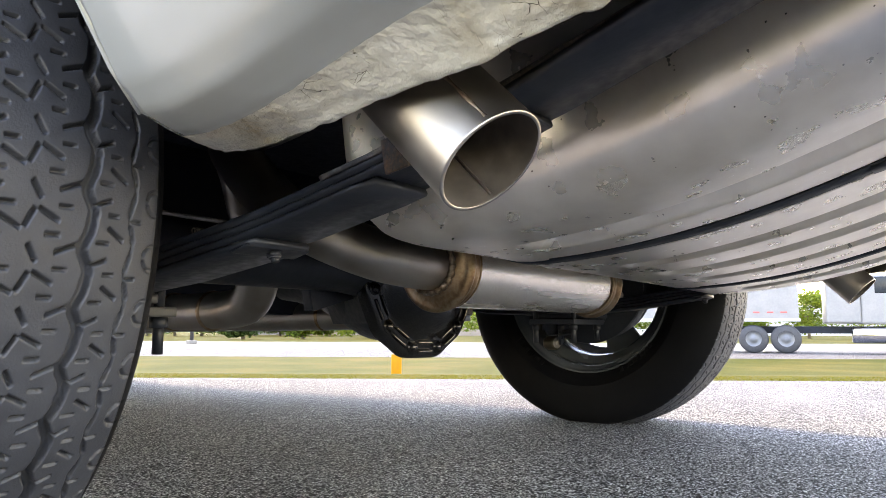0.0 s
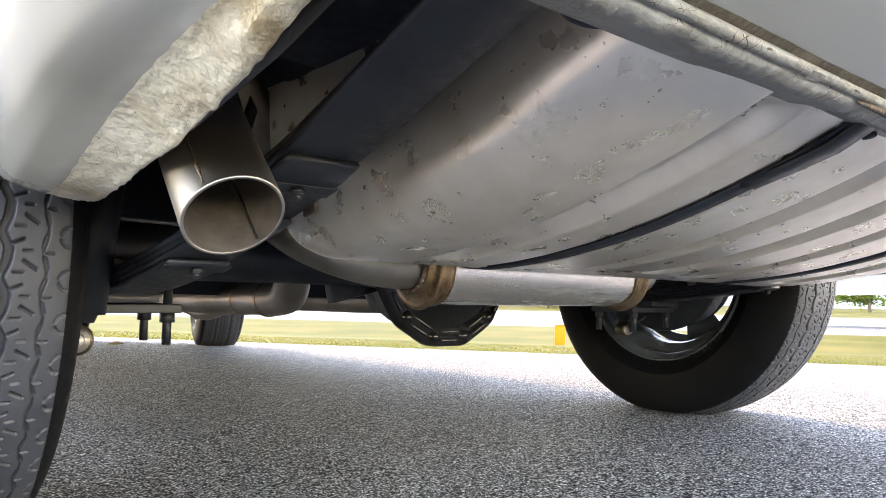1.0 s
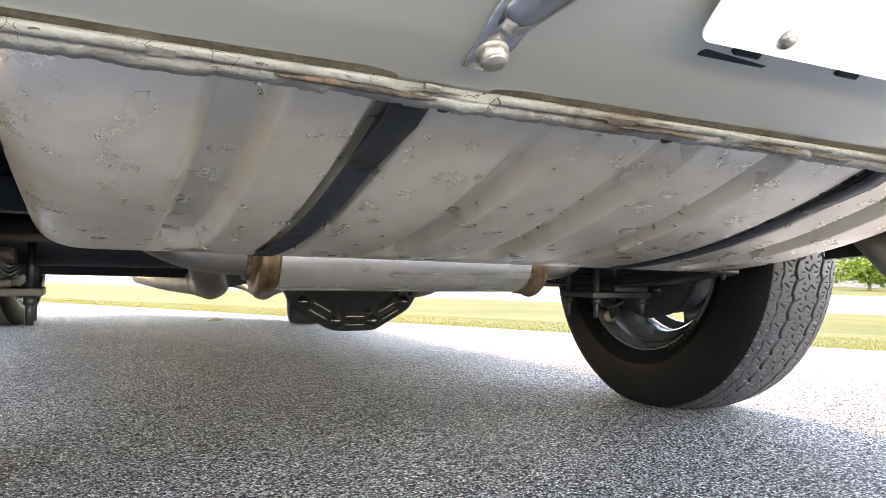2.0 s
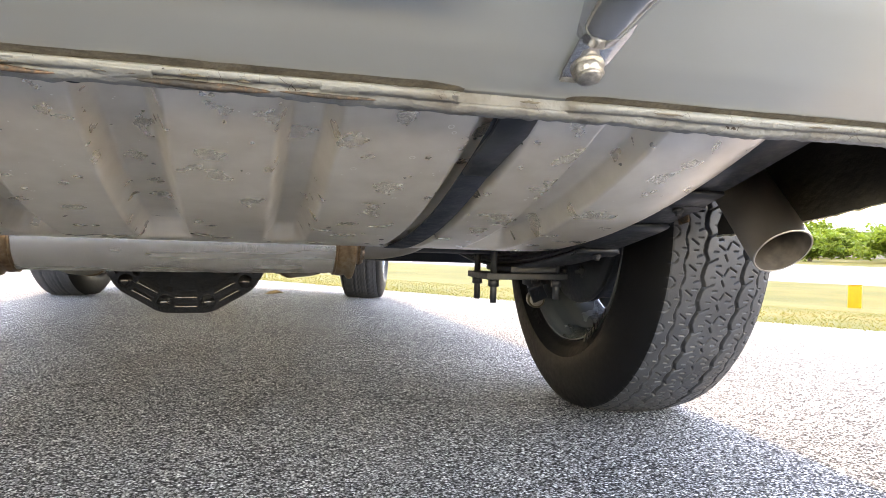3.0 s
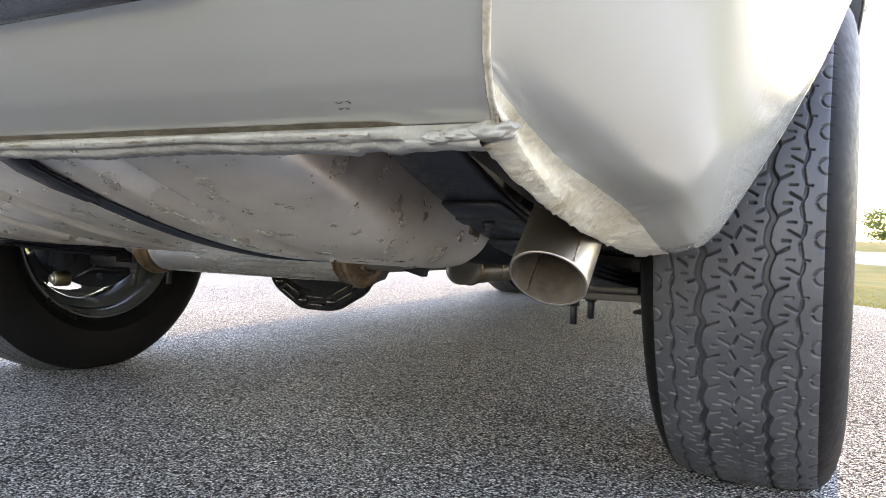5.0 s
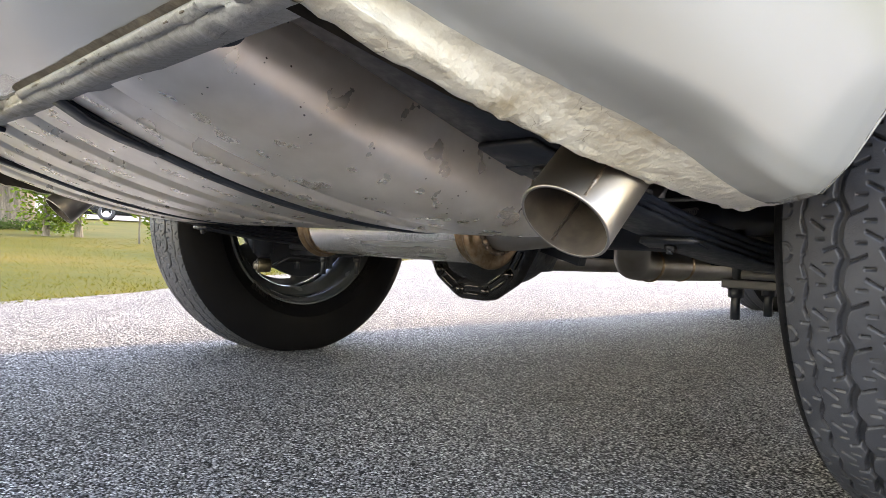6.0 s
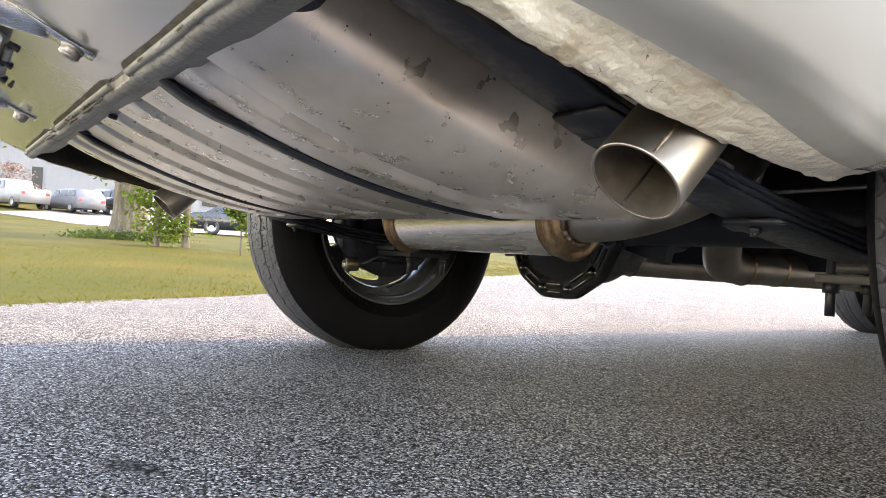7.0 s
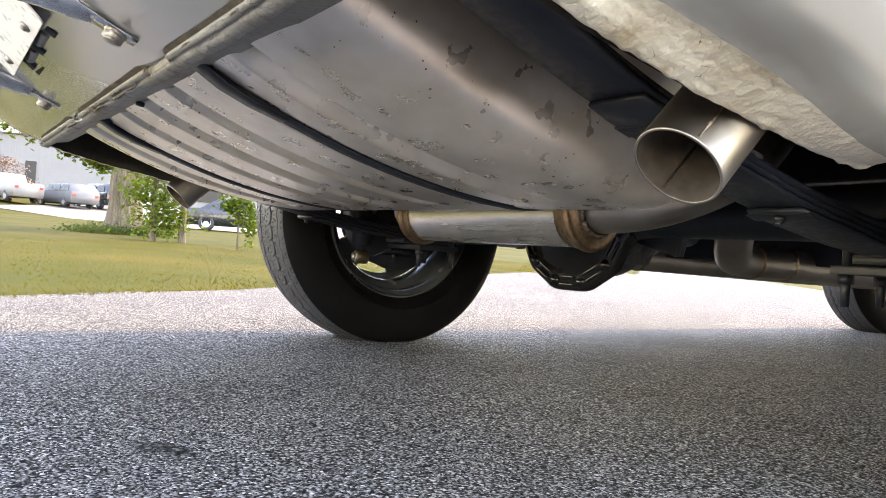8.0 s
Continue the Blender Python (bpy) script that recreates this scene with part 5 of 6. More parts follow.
def plate_and_lamps():
    bm = bmesh.new()
    loop = []
    for cx, cz, a0 in ((0.1445, 0.068, 0), (-0.1445, 0.068, 90), (-0.1445, -0.068, 180), (0.1445, -0.068, 270)):
        loop += [(cx + 0.008 * math.cos(radians(a0 + d)), cz + 0.008 * math.sin(radians(a0 + d))) for d in range(0, 91, 15)]
    tilt = pose(0, -0.9917, 0.4742, 46)
    rings = [[bm.verts.new(tilt @ Vector((x, y, z))) for x, z in loop] for y in (-0.0008, 0.0008)]
    bm.faces.new(list(reversed(rings[0])))
    bm.faces.new(rings[1])
    for i in range(len(loop)):
        j = (i + 1) % len(loop)
        bm.faces.new((rings[0][i], rings[0][j], rings[1][j], rings[1][i]))
    bmesh.ops.recalc_face_normals(bm, faces=bm.faces[:])
    pl = part("licence_plate", bm, PLATE, car, "white licence plate hung under the tail", smooth=False)
    pl.location = (0.032, 0.0, 0.0)
    for k in range(7):
        bm = bmesh.new()
        box(bm, tilt @ Vector((-0.105 + 0.035 * k, -0.0012, 0.005)), (0.020, 0.0012, 0.062), rot=pose(0, 0, 0, 46))
        part("plate_mark", bm, NAVY, pl, "dark bar", smooth=False)
    for x in (-0.09, 0.09):
        bm = bmesh.new()
        hexbolt(bm, tilt @ Vector((x, -0.001, -0.064)), tilt.to_3x3() @ Vector((0, -1, 0)), 0.0045, 0.003, washer=0.006)
        part("plate_screw", bm, BOLT, pl, "small screw")
    bm = bmesh.new()
    box(bm, (0.0, -0.9165, 0.4320), (0.255, 0.020, 0.010), rot=pose(0, 0, 0, -36), bevel=0.003)
    for x in (-0.095, 0.0, 0.095):
        box(bm, (x, -0.9245, 0.4310), (0.022, 0.016, 0.007), rot=pose(0, 0, 0, -40), bevel=0.002)
    hinge = part("plate_hinge", bm, FLAT_BLACK, pl, "black spring hinge behind the plate")
    for x0 in (-0.078, 0.018):
        bm = bmesh.new()
        tube(bm, [(x0 + 0.058 * t, -0.9265 + 0.0042 * math.cos(t * 2 * math.pi * 11), 0.4318 + 0.0042 * math.sin(t * 2 * math.pi * 11)) for t in np.linspace(0, 1, 180)], 0.0018, n=6)
        part("coil_spring", bm, BOLT, hinge, "coil spring of the hinge")
    for s in (-1, 1):
        bm = bmesh.new()
        box(bm, (s * 0.528, -0.960, 0.458), (0.150, 0.020, 0.060), rot=pose(0, 0, 0, 53), bevel=0.009, seg=4)
        part("reversing_lamp", bm, LAMP, car, "dark rounded lamp with water drops")


# the body sits a little lower on its right-hand springs
LEAN = Matrix.Translation((0, 0, 0.35)) @ Matrix.Rotation(radians(0.6), 4, "Y") @ Matrix.Translation((0, 0, -0.35))
for side in (-1, 1):
    leaf_spring(side)
    for leaning in (quarter_panel(side), exhaust_side(side), bumper_arm(side)):
        leaning.matrix_basis = LEAN
for leaning in (rear_valance(), upper_body(), fuel_tank()):
    leaning.matrix_basis = LEAN
muffler()
axle()
shock(1, 0.045, 0.198, 0.616)
shock(-1, -0.160, 0.2146, 0.613)
plate_and_lamps()
FINE_TYRE, PLAIN_TYRE = tyre_mesh(True), tyre_mesh(False)
wheel(FINE_TYRE, (TYRE_X, WHEEL_Y, AXLE_Z + 0.013), 0, True)
wheel(FINE_TYRE, (-TYRE_X, WHEEL_Y, AXLE_Z), 180, True, -11)
wheel(PLAIN_TYRE, (0.70, 2.68, AXLE_Z - 0.006), -15, False)
wheel(PLAIN_TYRE, (-0.745, 2.775, AXLE_Z - 0.006), 165, False)


# ---- surroundings ----
def blades(name, spots, height, mat, label):
    rnd = random.Random(11)
    verts, faces = [], []
    for x, y, z in spots:
        a = rnd.uniform(0, 2 * math.pi)
        h = height * rnd.uniform(0.5, 1.2)
        w = rnd.uniform(0.002, 0.004)
        lean = rnd.uniform(0.8, 2.4) * h
        b = rnd.uniform(0, 2 * math.pi)
        k = len(verts)
        verts += [(x - w * math.cos(a), y - w * math.sin(a), z - 0.004), (x + w * math.cos(a), y + w * math.sin(a), z - 0.004), (x + lean * math.cos(b), y + lean * math.sin(b), z + h)]
        faces.append((k, k + 1, k + 2))
    ob = raw(name, verts, faces, mat, smooth=False)
    return tagged(ob, label, "grass", kind="stuff")


def grass_spots(n, s0, s1, t0, t1, seed):
    rnd = random.Random(seed)
    out = []
    for _ in range(n):
        f = rnd.random() ** 1.6
        s = s0 + (s1 - s0) * f
        t = rnd.uniform(t0, t1)
        p = N * s + D * t
        out.append((p.x, p.y, land(p.x, p.y)))
    return out


blades("verge_grass", grass_spots(30000, 3.22, 7.5, -6, 8, 1), 0.014, BLADE, "tufts of green and straw-coloured grass along the road")
blades("lawn_grass", grass_spots(46000, -1.9, -6.5, -3, 14, 2), 0.013, BLADE, "short green lawn with dry patches beside the road")


def leaves(bm_verts, bm_faces, centre, spread, n, size, rnd):
    for _ in range(n):
        d = Vector((rnd.gauss(0, 1), rnd.gauss(0, 1), rnd.gauss(0, 1)))
        p = Vector(centre) + Vector((d.x * spread[0], d.y * spread[1], d.z * spread[2]))
        u = Vector((rnd.uniform(-1, 1), rnd.uniform(-1, 1), rnd.uniform(-0.6, 0.6))).normalized()
        v = u.cross(Vector((rnd.uniform(-1, 1), rnd.uniform(-1, 1), rnd.uniform(-1, 1)))).normalized()
        s = size * rnd.uniform(0.6, 1.3)
        k = len(bm_verts)
        bm_verts += [p - u * s, p + v * s * 0.45, p + u * s, p - v * s * 0.45]
        bm_faces.append((k, k + 1, k + 2, k + 3))


def tree(name, at, trunk_r, trunk_h, clumps, n, size, mat, label, category="tree", limbs=5, seed=1, flare=1.35):
    """A tapered trunk with limbs, and a crown of single leaves gathered in clumps (each: offset from the foot, spread)."""
    rnd = random.Random(seed)
    z0 = land(at[0], at[1]) - 0.05
    ob = thing(name, label, category, at=(at[0], at[1], z0))
    bm = bmesh.new()
    pts = [Vector((rnd.uniform(-1, 1) * 0.02 * i * trunk_r, rnd.uniform(-1, 1) * 0.02 * i * trunk_r, trunk_h * i / 10)) for i in range(11)]
    rings = tube(bm, smooth_path(pts, trunk_h / 30), lambda f: trunk_r * (1 + (flare - 1) * max(0, 1 - f * 6) ** 2) * (1 - 0.45 * f), n=26)
    for r in rings:
        for i, v in enumerate(r):
            d = noise.noise(Vector((i * 0.55, v.co.z * 1.2, seed))) * 0.09 + noise.noise(Vector((i * 1.6, v.co.z * 3, seed))) * 0.05
            c = sum((w.co for w in r), Vector()) / len(r)
            v.co = c + (v.co - c) * (1 + d)
    part("trunk", bm, BARK, ob, "grey-brown furrowed bark")
    tops = [Vector(c[0]) for c in clumps]
    for k in range(min(limbs, len(tops))):
        bm = bmesh.new()
        a = pts[7 + k % 3]
        e = tops[k]
        m = (a + e) / 2 + Vector((0, 0, 0.12 * (e - a).length))
        tube(bm, smooth_path([a, m, e], 0.3), lambda f: max(0.006, trunk_r * 0.42 * (1 - 0.85 * f)), n=9)
        part("limb", bm, BARK, ob)
    vv, ff = [], []
    for c, spread in clumps:
        leaves(vv, ff, c, spread, n // len(clumps), size, rnd)
    raw("crown", vv, ff, mat, ob, "many small leaves with gaps", smooth=False)
    return ob


def clump_ring(r, z, k, spread, rnd, centre=(0, 0)):
    return [((centre[0] + r * math.cos(a) * rnd.uniform(0.5, 1.1), centre[1] + r * math.sin(a) * rnd.uniform(0.5, 1.1), z * rnd.uniform(0.8, 1.2)), spread)
            for a in [2 * math.pi * i / k + rnd.uniform(-0.3, 0.3) for i in range(k)]]


R1 = random.Random(5)
big = clump_ring(2.6, 4.6, 9, (0.7, 0.7, 0.5), R1) + clump_ring(1.3, 5.8, 5, (0.8, 0.8, 0.6), R1) + [
    ((1.95, -1.0, 1.25), (0.10, 0.16, 0.07)), ((2.0, -1.25, 1.42), (0.12, 0.22, 0.10)), ((1.9, -1.75, 1.62), (0.10, 0.22, 0.12)), ((1.95, -2.1, 1.85), (0.1, 0.25, 0.12)),
    ((1.95, -0.75, 1.12), (0.08, 0.10, 0.07)), ((0.6, -3.2, 2.75), (0.4, 0.5, 0.2))]
tree("maple_tree", (-12.9, 1.75), 0.29, 4.6, big, 16000, 0.045, LEAF, "large shade tree with furrowed bark on the lawn", limbs=20, seed=3)
bush = [((0.0, 0.0, 0.95), (0.16, 0.16, 0.16)), ((0.1, -0.22, 0.72), (0.14, 0.12, 0.14)), ((-0.1, 0.18, 0.62), (0.14, 0.12, 0.16)), ((0, 0.0, 0.32), (0.18, 0.2, 0.12)), ((0.05, -0.1, 1.25), (0.16, 0.2, 0.16))]
tree("sapling", (-9.75, 1.50), 0.045, 1.4, bush, 1900, 0.042, LEAF, "leafy green sapling on the lawn", limbs=5, seed=7)
tree("sapling", (-9.6, 1.86), 0.05, 1.5, [((0.1, 0.0, 1.1), (0.16, 0.14, 0.16)), ((0.0, -0.15, 0.35), (0.12, 0.12, 0.1)), ((0.1, 0.1, 1.35), (0.2, 0.2, 0.2))], 1000, 0.042, LEAF, "leaning young tree on the lawn", limbs=3, seed=8)
hang = [((0.0, 0.0, 0.62), (0.05, 0.09, 0.08)), ((0.02, 0.08, 0.48), (0.05, 0.07, 0.10)), ((0.02, 0.16, 0.36), (0.04, 0.05, 0.12)), ((0, -0.10, 0.60), (0.05, 0.08, 0.06)), ((0.0, 0.0, 0.85), (0.06, 0.15, 0.1))]
tree("sapling", (-8.0, 2.10), 0.012, 0.9, hang, 700, 0.040, LEAF, "drooping leafy twig over the lawn", limbs=5, seed=9)
tree("shrub", (-12.5, 1.55), 0.02, 0.25, [((0, 0, 0.10), (0.22, 0.28, 0.06)), ((0.2, 0.45, 0.10), (0.2, 0.25, 0.06)), ((0.2, -0.45, 0.09), (0.22, 0.22, 0.05))], 4200, 0.022, LEAF_DARK, "low green weeds round a tree foot", "shrub", limbs=2, seed=10)


def car_far(at, turn, length, height, paint, label, kind="sedan"):
    """A parked vehicle: body with windows, and four wheels."""
    z0 = land(at[0], at[1])
    ob = thing("parked_car", label, "car", "parked cars", (at[0], at[1], z0 + 0.0))
    ob.rotation_euler = (0, 0, radians(turn))
    L, H, W = length, height, 1.78
    roofs = {"sedan": [(-0.5, 0.60), (-0.47, 0.66), (-0.36, 0.68), (-0.22, 0.97), (0.06, 1.0), (0.22, 0.70), (0.46, 0.62), (0.5, 0.50)],
             "wagon": [(-0.5, 0.62), (-0.48, 0.72), (-0.42, 0.97), (-0.3, 1.0), (0.06, 0.99), (0.22, 0.68), (0.46, 0.60), (0.5, 0.48)],
             "pickup": [(-0.5, 0.62), (-0.49, 0.64), (-0.13, 0.64), (-0.125, 0.66), (-0.10, 0.98), (0.10, 1.0), (0.20, 0.68), (0.46, 0.64), (0.5, 0.5)]}[kind]
    bm = bmesh.new()
    rings = []
    for f, h in roofs:
        zt = h * H
        w = W / 2 * (0.96 if h < 0.75 else 0.80)
        belt = min(zt, 0.64 * H)
        loop = [(-W / 2 * 0.95, 0.17 * H), (-W / 2, 0.40 * H), (-W / 2 * 0.97, belt), (-w, zt), (w, zt), (W / 2 * 0.97, belt), (W / 2, 0.40 * H), (W / 2 * 0.95, 0.17 * H)]
        rings.append([bm.verts.new((f * L, x, z)) for x, z in loop])
    for a, b in zip(rings, rings[1:]):
        for i in range(8):
            j = (i + 1) % 8
            bm.faces.new((a[i], a[j], b[j], b[i]))
    bm.faces.new(list(reversed(rings[0])))
    bm.faces.new(rings[-1])
    part("body", bm, paint, ob)
    spans = {"sedan": [(-0.19, -0.02), (0.0, 0.14)], "wagon": [(-0.41, -0.22), (-0.20, -0.02), (0.0, 0.14)], "pickup": [(-0.09, 0.0), (0.02, 0.12)]}[kind]
    for sgn in (-1, 1):
        for a, b in spans:
            bm = bmesh.new()
            vs = [bm.verts.new((x * L, sgn * (W / 2 * 0.985 - 0.10 * (z > 0.7)), z * H)) for x, z in ((a, 0.67), (b + 0.03, 0.67), (b - 0.02, 0.92), (a + 0.02, 0.92))]
            bm.faces.new(vs if sgn < 0 else vs[::-1])
            r = bmesh.ops.extrude_face_region(bm, geom=bm.faces[:])
            bmesh.ops.translate(bm, vec=(0, sgn * 0.015, 0), verts=[v for v in r["geom"] if isinstance(v, bmesh.types.BMVert)])
            part("window", bm, DARKGLASS, ob, smooth=False)
        for f in (-0.30, 0.31):
            bm = bmesh.new()
            lathe(bm, [(-0.09, 0.20), (-0.10, 0.30), (-0.06, 0.325), (0.06, 0.325), (0.10, 0.30), (0.09, 0.20)], (f * L, sgn * (W / 2 - 0.10), 0.325), (0, sgn, 0), 28)
            w = part("tyre", bm, RUBBER, ob)
            bm = bmesh.new()
            lathe(bm, [(0.075, 0.205), (0.085, 0.19), (0.06, 0.15), (0.08, 0.06), (0.085, 0.001)], (f * L, sgn * (W / 2 - 0.10), 0.325), (0, sgn, 0), 24)
            part("rim", bm, STEEL_GREY, w)
    for sgn in (-1, 1):
        bm = bmesh.new()
        box(bm, (-0.497 * L, sgn * W * 0.40, 0.50 * H), (0.06, 0.22, 0.16), bevel=0.02)
        part("tail_light", bm, RED, ob)
    return ob


car_far((-30.2, 9.8), 72, 4.4, 1.35, NAVY, "dark blue sports car parked on the far lot")
car_far((-50.4, 5.7), 200, 4.6, 1.45, SILVER, "silver estate car parked on the far lot", "wagon")
car_far((-51.2, 2.6), 200, 5.3, 1.75, WHITE, "white pickup truck parked on the far lot", "pickup")
car_far((-51.6, 7.9), 200, 4.5, 1.6, NAVY, "dark blue car parked beside the estate car", "wagon")
car_far((-52.0, -1.5), 205, 4.5, 1.4, NAVY, "dark red-tailed saloon car on the far lot")
car_far((34.5, 86.0), 10, 4.5, 1.45, SILVER, "silver car parked in front of the tan building")
car_far((39.5, 85.0), 10, 4.5, 1.45, SILVER, "grey car parked in front of the tan building")


def car_park():
    """Pale lot on the rise behind the lawn."""
    verts, faces = [], []
    us = np.linspace(-8, 46, 28)
    vs = np.linspace(0, 60, 31)
    o, du, dv = Vector((-41.0, 2.6, 0)), Vector((0.865, 0.50, 0)), Vector((-0.50, 0.865, 0))
    for u in us:
        for v in vs:
            p = o + du * float(u) * 0.45 + dv * float(v) * 0.6 + Vector((-0.6, 0, 0)) * float(v)
            verts.append((p.x, p.y, land(p.x, p.y) + 0.03))
    n = len(vs)
    for i in range(len(us) - 1):
        for j in range(n - 1):
            faces.append((i * n + j, (i + 1) * n + j, (i + 1) * n + j + 1, i * n + j + 1))
    return tagged(raw("car_park", verts, faces, CONCRETE), "pale gravel car park behind the lawn", "pavement", kind="structure")


car_park()


def shed(name, at, turn, size, wall_mat, label, openings, ribs=0, roof_mat=None):
    """A long hall with a shallow roof. openings: along, low, high, width, kind."""
    w, d, h = size
    z0 = land(at[0], at[1]) - 0.3
    ob = thing(name, label, "building", at=(at[0], at[1], z0))
    ob.rotation_euler = (0, 0, radians(turn))
    bm = bmesh.new()
    box(bm, (0, d / 2, h / 2), (w, d, h))
    part("wall", bm, wall_mat, ob, smooth=False)
    bm = bmesh.new()
    vs = [bm.verts.new(p) for p in ((-w / 2 - 0.3, -0.4, h), (w / 2 + 0.3, -0.4, h), (w / 2 + 0.3, d / 2, h + d * 0.07), (-w / 2 - 0.3, d / 2, h + d * 0.07), (-w / 2 - 0.3, d + 0.4, h), (w / 2 + 0.3, d + 0.4, h))]
    lo = [bm.verts.new(v.co + Vector((0, 0, -0.25))) for v in vs]
    bm.faces.new(vs[:4])
    bm.faces.new((vs[3], vs[2], vs[5], vs[4]))
    bm.faces.new((lo[0], lo[1], vs[1], vs[0]))
    bm.faces.new((lo[5], lo[4], vs[4], vs[5]))
    bm.faces.new((vs[0], vs[3], vs[4], lo[4], lo[0]))
    bm.faces.new((vs[1], lo[1], lo[5], vs[5], vs[2]))
    part("roof", bm, roof_mat or STEEL_GREY, ob, smooth=False)
    for x, lo_z, hi_z, ow, kind in openings:
        bm = bmesh.new()
        box(bm, (x, -0.05, (lo_z + hi_z) / 2), (ow, 0.14, hi_z - lo_z), bevel=0.02)
        part(kind, bm, DARKGLASS if kind == "window" else STEEL_GREY, ob, smooth=False)
    if ribs:
        me = None
        for k in range(ribs):
            x = -w / 2 + w * (k + 0.5) / ribs
            if me is None:
                bm = bmesh.new()
                box(bm, (0, 0, h / 2), (0.09, 0.10, h))
                r = part("siding_rib", bm, wall_mat, ob, smooth=False)
                me = r.data
            else:
                r = new("siding_rib", me)
                r.parent = ob
            r.location = (x, -0.02, 0)
    return ob


shed("white_hall", (-76.0, 9.0), 82, (46, 24, 6.2), SIDING, "white ribbed metal hall behind the car park",
     [(-3, 1.2, 3.6, 0.9, "window"), (-10.5, 1.0, 3.4, 1.0, "window"), (6, 0, 3.0, 3.2, "door"), (13, 1.2, 2.8, 2.6, "window")], ribs=90)
shed("tan_building", (42, 108), -20, (46, 20, 4.6), TANWALL, "long tan building with a shallow roof across the road",
     [(-12, 0.9, 2.0, 1.8, "window"), (-4, 0.9, 2.0, 1.4, "window"), (2, 0, 2.2, 1.1, "door"), (9, 0.9, 2.0, 1.8, "window")], roof_mat=TANWALL)
shed("brown_building", (72, 66), -46, (36, 18, 3.6), TANWALL, "low brown building behind the far verge", [(-8, 0.9, 2.0, 1.8, "window"), (4, 0.9, 2.0, 2.2, "window")])
shed("grey_hall", (120, 44), -66, (90, 24, 4.0), STEEL_GREY, "long grey hall far across the road", [(-20, 0.5, 2.5, 4, "door"), (10, 0.5, 2.5, 4, "door")])
R2 = random.Random(9)


def round_clumps(w, h, k, rnd):
    out = []
    for _ in range(k):
        a, r = rnd.uniform(0, 2 * math.pi), w * math.sqrt(rnd.random()) * 0.5
        z = h * rnd.uniform(0.22, 0.9)
        r *= math.sqrt(max(0.15, 1 - ((z / h - 0.4) / 0.62) ** 2))
        out.append(((r * math.cos(a), r * math.sin(a), z), (w * 0.09, w * 0.09, h * 0.06)))
    return out


def cone_clumps(w, h, k, rnd):
    """Clumps of a tree that narrows to its top."""
    out = []
    for i in range(k):
        z = h * (0.12 + 0.85 * (i + rnd.random()) / k)
        a, r = rnd.uniform(0, 2 * math.pi), 0.5 * w * (1.02 - z / h) ** 0.75 * math.sqrt(rnd.random())
        out.append(((r * math.cos(a), r * math.sin(a), z), (w * 0.075, w * 0.075, h * 0.04)))
    return out


FAR_TREES = [((30.5, 52.0), 6.4, 4.9), ((36.5, 47.0), 3.0, 2.2), ((41, 45), 4.0, 2.4), ((46, 42), 5.0, 2.6), ((52, 47), 6.0, 3.2), ((62, 40), 6.5, 4.0), ((70, 34), 6.0, 4.5), ((76, 28), 7.0, 5.0), ((80, 21), 6.0, 4.5),
             ((84, 15), 7.0, 5.5), ((86, 8), 6.5, 5.2), ((88, 1), 7.0, 5.0), ((58, 66), 7, 4.5), ((50, 84), 7, 5.0), ((30, 118), 8, 7.5), ((37, 122), 8, 7.2), ((20, 110), 8, 5.0), ((8, 112), 9, 5.5), ((-6, 115), 9, 5.5)]
FAR_TREES += [((43.5 + 2.2 * k, 72.0 - 1.7 * k), 5.2, 3.1 + 0.25 * (k % 3)) for k in range(8)]
for k, (p, w, h) in enumerate(FAR_TREES):
    tree("far_tree", p, 0.16, h * 0.5, cone_clumps(w, h, 46, R2) if k == 0 else round_clumps(w, h, 30, R2), 9000 if k == 0 else 4200, 0.20 if k else 0.10, LEAF_DARK if k < 2 or 12 < k < 19 else LEAF, "leafy green tree beyond the road", limbs=3, seed=20 + k)
tree("blossom_bush", (-58.0, 2.6), 0.08, 1.2, round_clumps(4.2, 2.9, 20, R2), 2600, 0.09, BLOSSOM, "pale blossoming bush in front of the white hall", "bush", limbs=4, seed=50)


def light_pole(at):
    z0 = land(at[0], at[1])
    ob = thing("street_lamp", "slim grey steel lamp pole on the far verge", "lamp post", at=(at[0], at[1], z0))
    bm = bmesh.new()
    rod(bm, (0, 0, 0), (0, 0, 8.5), 0.10, 0.07, n=14)
    part("pole", bm, DARK_STEEL, ob)
    bm = bmesh.new()
    box(bm, (0, 0, 0.10), (0.42, 0.42, 0.2), bevel=0.03)
    part("base", bm, CONCRETE, ob)
    bm = bmesh.new()
    rod(bm, (0, 0, 8.4), (0.9, 0, 8.6), 0.04, n=10)
    box(bm, (1.0, 0, 8.6), (0.5, 0.24, 0.12), bevel=0.03)
    part("lamp_head", bm, STEEL_GREY, ob)


light_pole((23.0, 34.1))


def marker():
    """Yellow cable marker on the verge."""
    x, y = 7.79, 6.62
    ob = thing("marker_post", "short yellow plastic marker post in the grass verge", "marker post", at=(x, y, land(x, y)))
    bm = bmesh.new()
    box(bm, (0, 0, 0.12), (0.16, 0.09, 0.34), rot=pose(0, 0, 0, 0, 0, -50), bevel=0.015)
    part("post", bm, YELLOW, ob)
    bm = bmesh.new()
    box(bm, (0, 0, 0.30), (0.17, 0.10, 0.012), rot=pose(0, 0, 0, 0, 0, -50), bevel=0.004)
    part("cap", bm, YELLOW, ob)


marker()


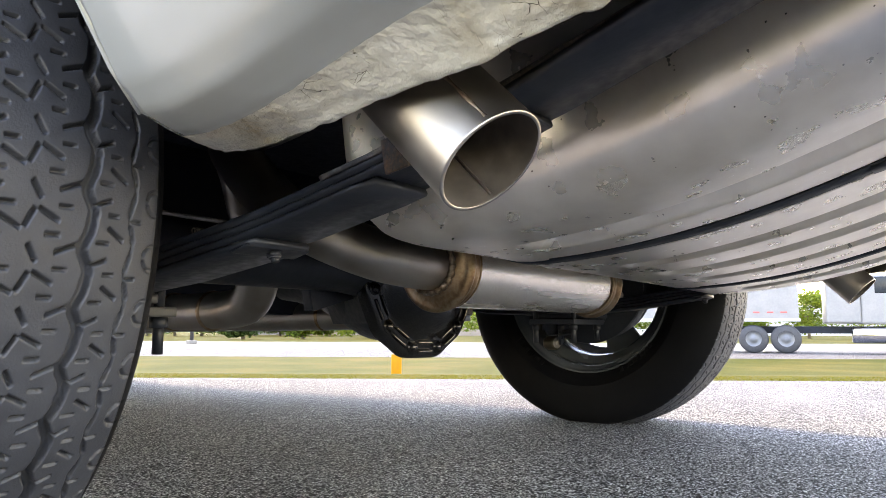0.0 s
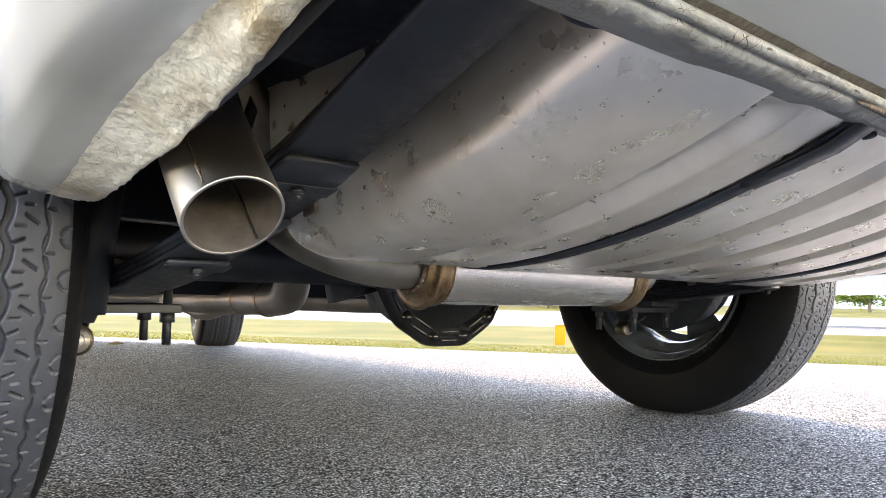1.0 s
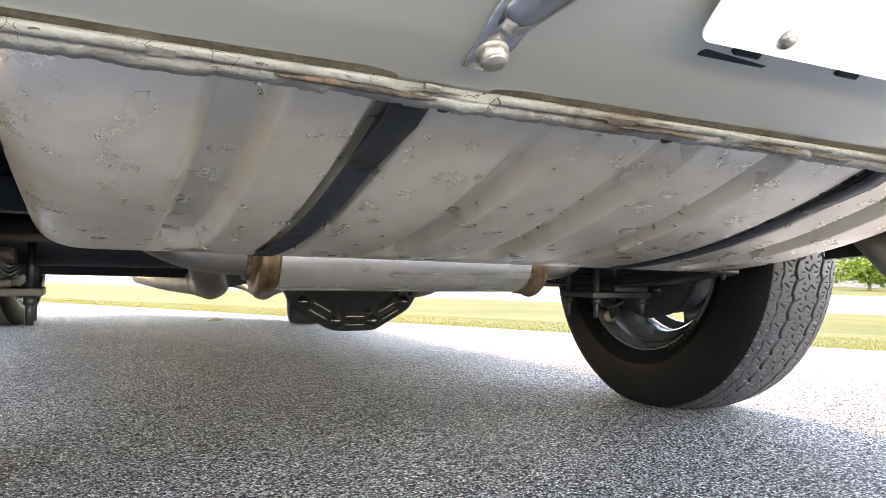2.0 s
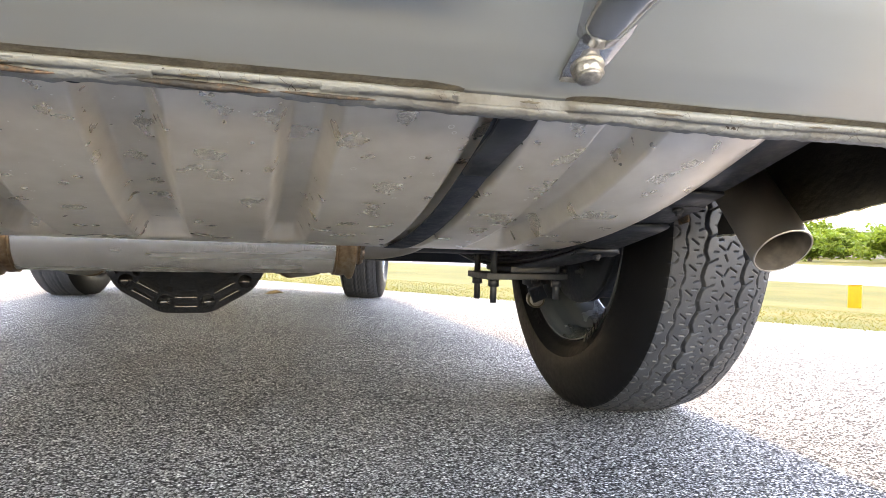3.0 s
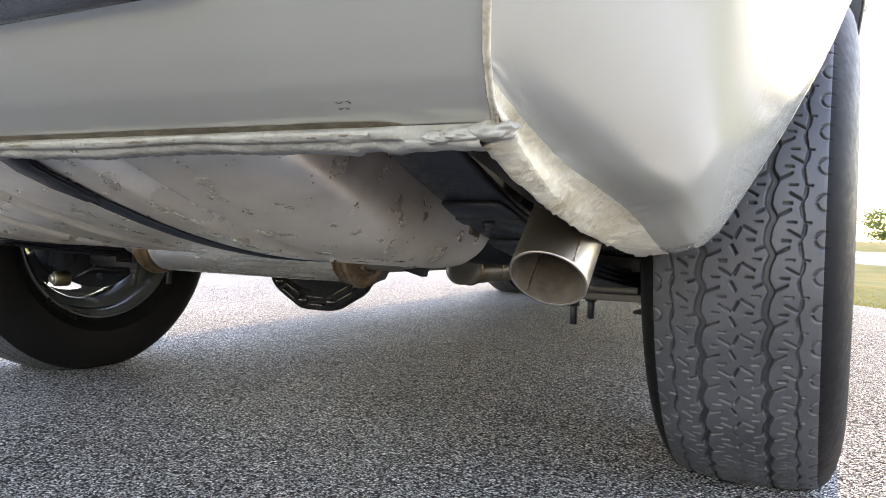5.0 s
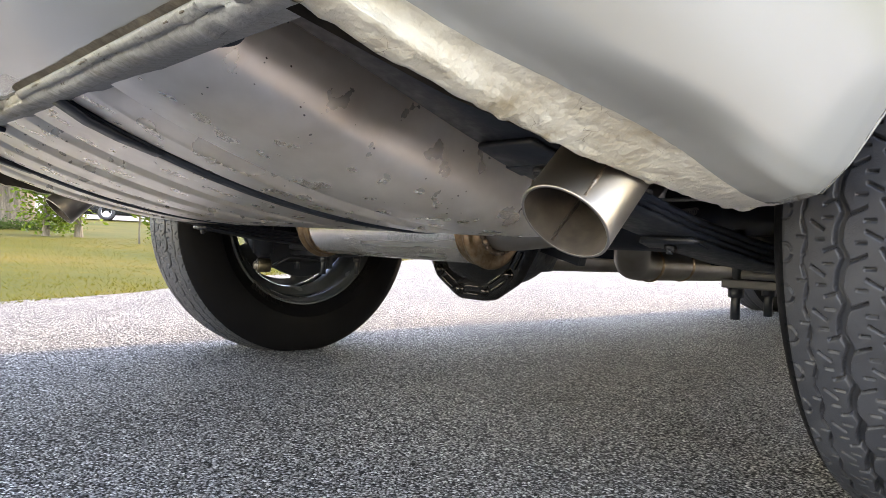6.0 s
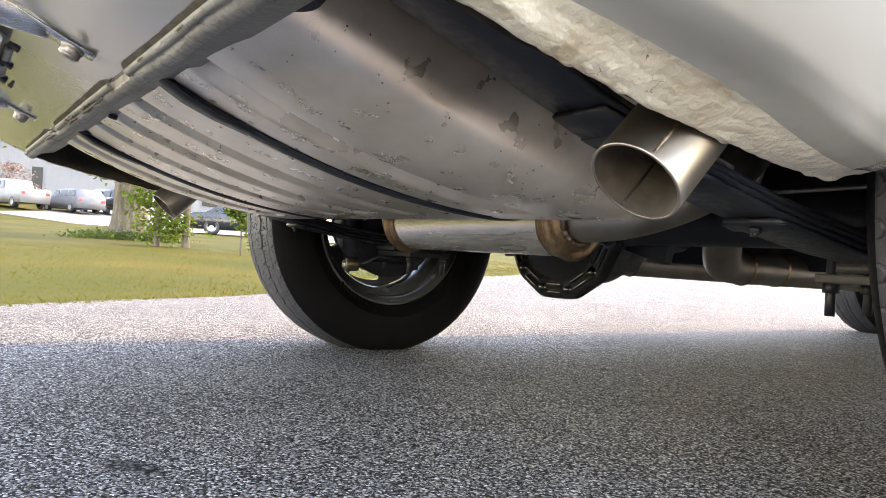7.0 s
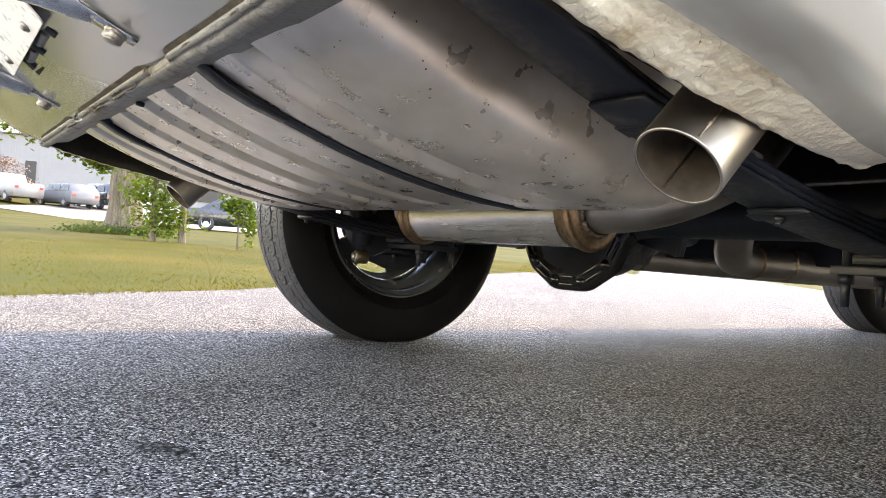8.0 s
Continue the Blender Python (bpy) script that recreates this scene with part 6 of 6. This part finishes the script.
def box_truck():
    """White articulated lorry on the far road."""
    c = Vector((29.27, 6.2, 0))
    ob = thing("lorry", "white articulated lorry with dusty tyres on the far road", "truck", at=(c.x, c.y, land(c.x, c.y)))
    ob.rotation_euler = (0, 0, radians(-76.7))
    bm = bmesh.new()
    box(bm, (-3.2, 0, 2.6), (8.4, 2.4, 2.7), bevel=0.03)
    part("cargo_box", bm, WHITE, ob, smooth=False)
    bm = bmesh.new()
    box(bm, (-3.2, -1.19, 1.22), (8.5, 0.06, 0.12), bevel=0.01)
    part("side_rail", bm, STEEL_GREY, ob, smooth=False)
    for x in (-0.42, 0.05, 0.5):
        bm = bmesh.new()
        box(bm, (x, -1.207, 1.50), (0.22, 0.012, 0.05))
        part("reflector", bm, PINK, ob, smooth=False)
    bm = bmesh.new()
    box(bm, (1.2, 0, 0.86), (7.2, 0.9, 0.26), bevel=0.02)
    part("chassis", bm, FLAT_BLACK, ob, smooth=False)
    bm = bmesh.new()
    box(bm, (2.45, 0, 2.05), (1.1, 2.2, 1.9), bevel=0.10, seg=3)
    part("sleeper_cab", bm, WHITE, ob)
    bm = bmesh.new()
    box(bm, (3.75, 0, 1.95), (1.5, 2.1, 1.75), bevel=0.10, seg=3)
    cab = part("cab", bm, WHITE, ob)
    bm = bmesh.new()
    box(bm, (5.1, 0, 1.35), (1.4, 1.9, 1.0), bevel=0.12, seg=3)
    part("bonnet", bm, WHITE, cab)
    bm = bmesh.new()
    box(bm, (3.85, 0, 2.45), (0.8, 2.13, 0.6), bevel=0.05)
    part("cab_window", bm, DARKGLASS, cab)
    bm = bmesh.new()
    lathe(bm, [(-0.65, 0.0), (-0.65, 0.25), (-0.6, 0.29), (0.6, 0.29), (0.65, 0.25), (0.65, 0.0)], (3.35, -0.95, 0.68), (1, 0, 0), 26)
    part("fuel_drum", bm, CHROME, ob)
    for x in (-0.55, 0.55, 4.6):
        for sgn in (-1, 1):
            bm = bmesh.new()
            lathe(bm, [(-0.12, 0.28), (-0.13, 0.46), (-0.08, 0.52), (0.08, 0.52), (0.13, 0.46), (0.12, 0.28)], (x, sgn * 1.05, 0.52), (0, sgn, 0), 32)
            t = part("tyre", bm, RUBBER, ob)
            bm = bmesh.new()
            lathe(bm, [(0.11, 0.285), (0.06, 0.25), (0.03, 0.14), (0.09, 0.11), (0.09, 0.001)], (x, sgn * 1.05, 0.52), (0, sgn, 0), 28)
            part("rim", bm, SILVER, t)


box_truck()


def fallen_leaf():
    bm = bmesh.new()
    pts = [(-0.05, 0, 0.004), (-0.02, 0.018, 0.014), (0.02, 0.016, 0.02), (0.055, 0, 0.008), (0.02, -0.018, 0.012), (-0.02, -0.016, 0.006)]
    vs = [bm.verts.new(p) for p in pts]
    mid = bm.verts.new((0, 0, 0.003))
    for a, b in zip(vs, vs[1:] + vs[:1]):
        bm.faces.new((a, b, mid))
    ob = finish("fallen_leaf", bm, DRYLEAF, smooth=False)
    ob.matrix_basis = pose(0.245, 2.737, 0.001, 0, 0, 25)
    sol = ob.modifiers.new("thickness", "SOLIDIFY")
    sol.thickness = 0.0008
    tagged(ob, "curled dry brown leaf on the asphalt", "leaf")


fallen_leaf()


def oil_stain():
    bm = bmesh.new()
    rnd = random.Random(3)
    ring = []
    for i in range(40):
        a = 2 * math.pi * i / 40
        r = 1 + 0.35 * noise.noise(Vector((math.cos(a) * 1.5, math.sin(a) * 1.5, 4.0)))
        ring.append(bm.verts.new((0.036 * r * math.cos(a), 0.018 * r * math.sin(a), 0.0)))
    bm.faces.new(ring)
    ob = finish("oil_stain", bm, STAIN, smooth=False)
    ob.matrix_basis = pose(0.167, -0.795, land(0.167, -0.795) + 0.0015, 0, 0, 35)
    tagged(ob, "dark oily stain on the asphalt", "stain", kind="stuff")


STAIN = asphalt_material("stained_asphalt", (0.012, 0.012, 0.013), (0.06, 0.06, 0.062), (0.22, 0.22, 0.22))
oil_stain()
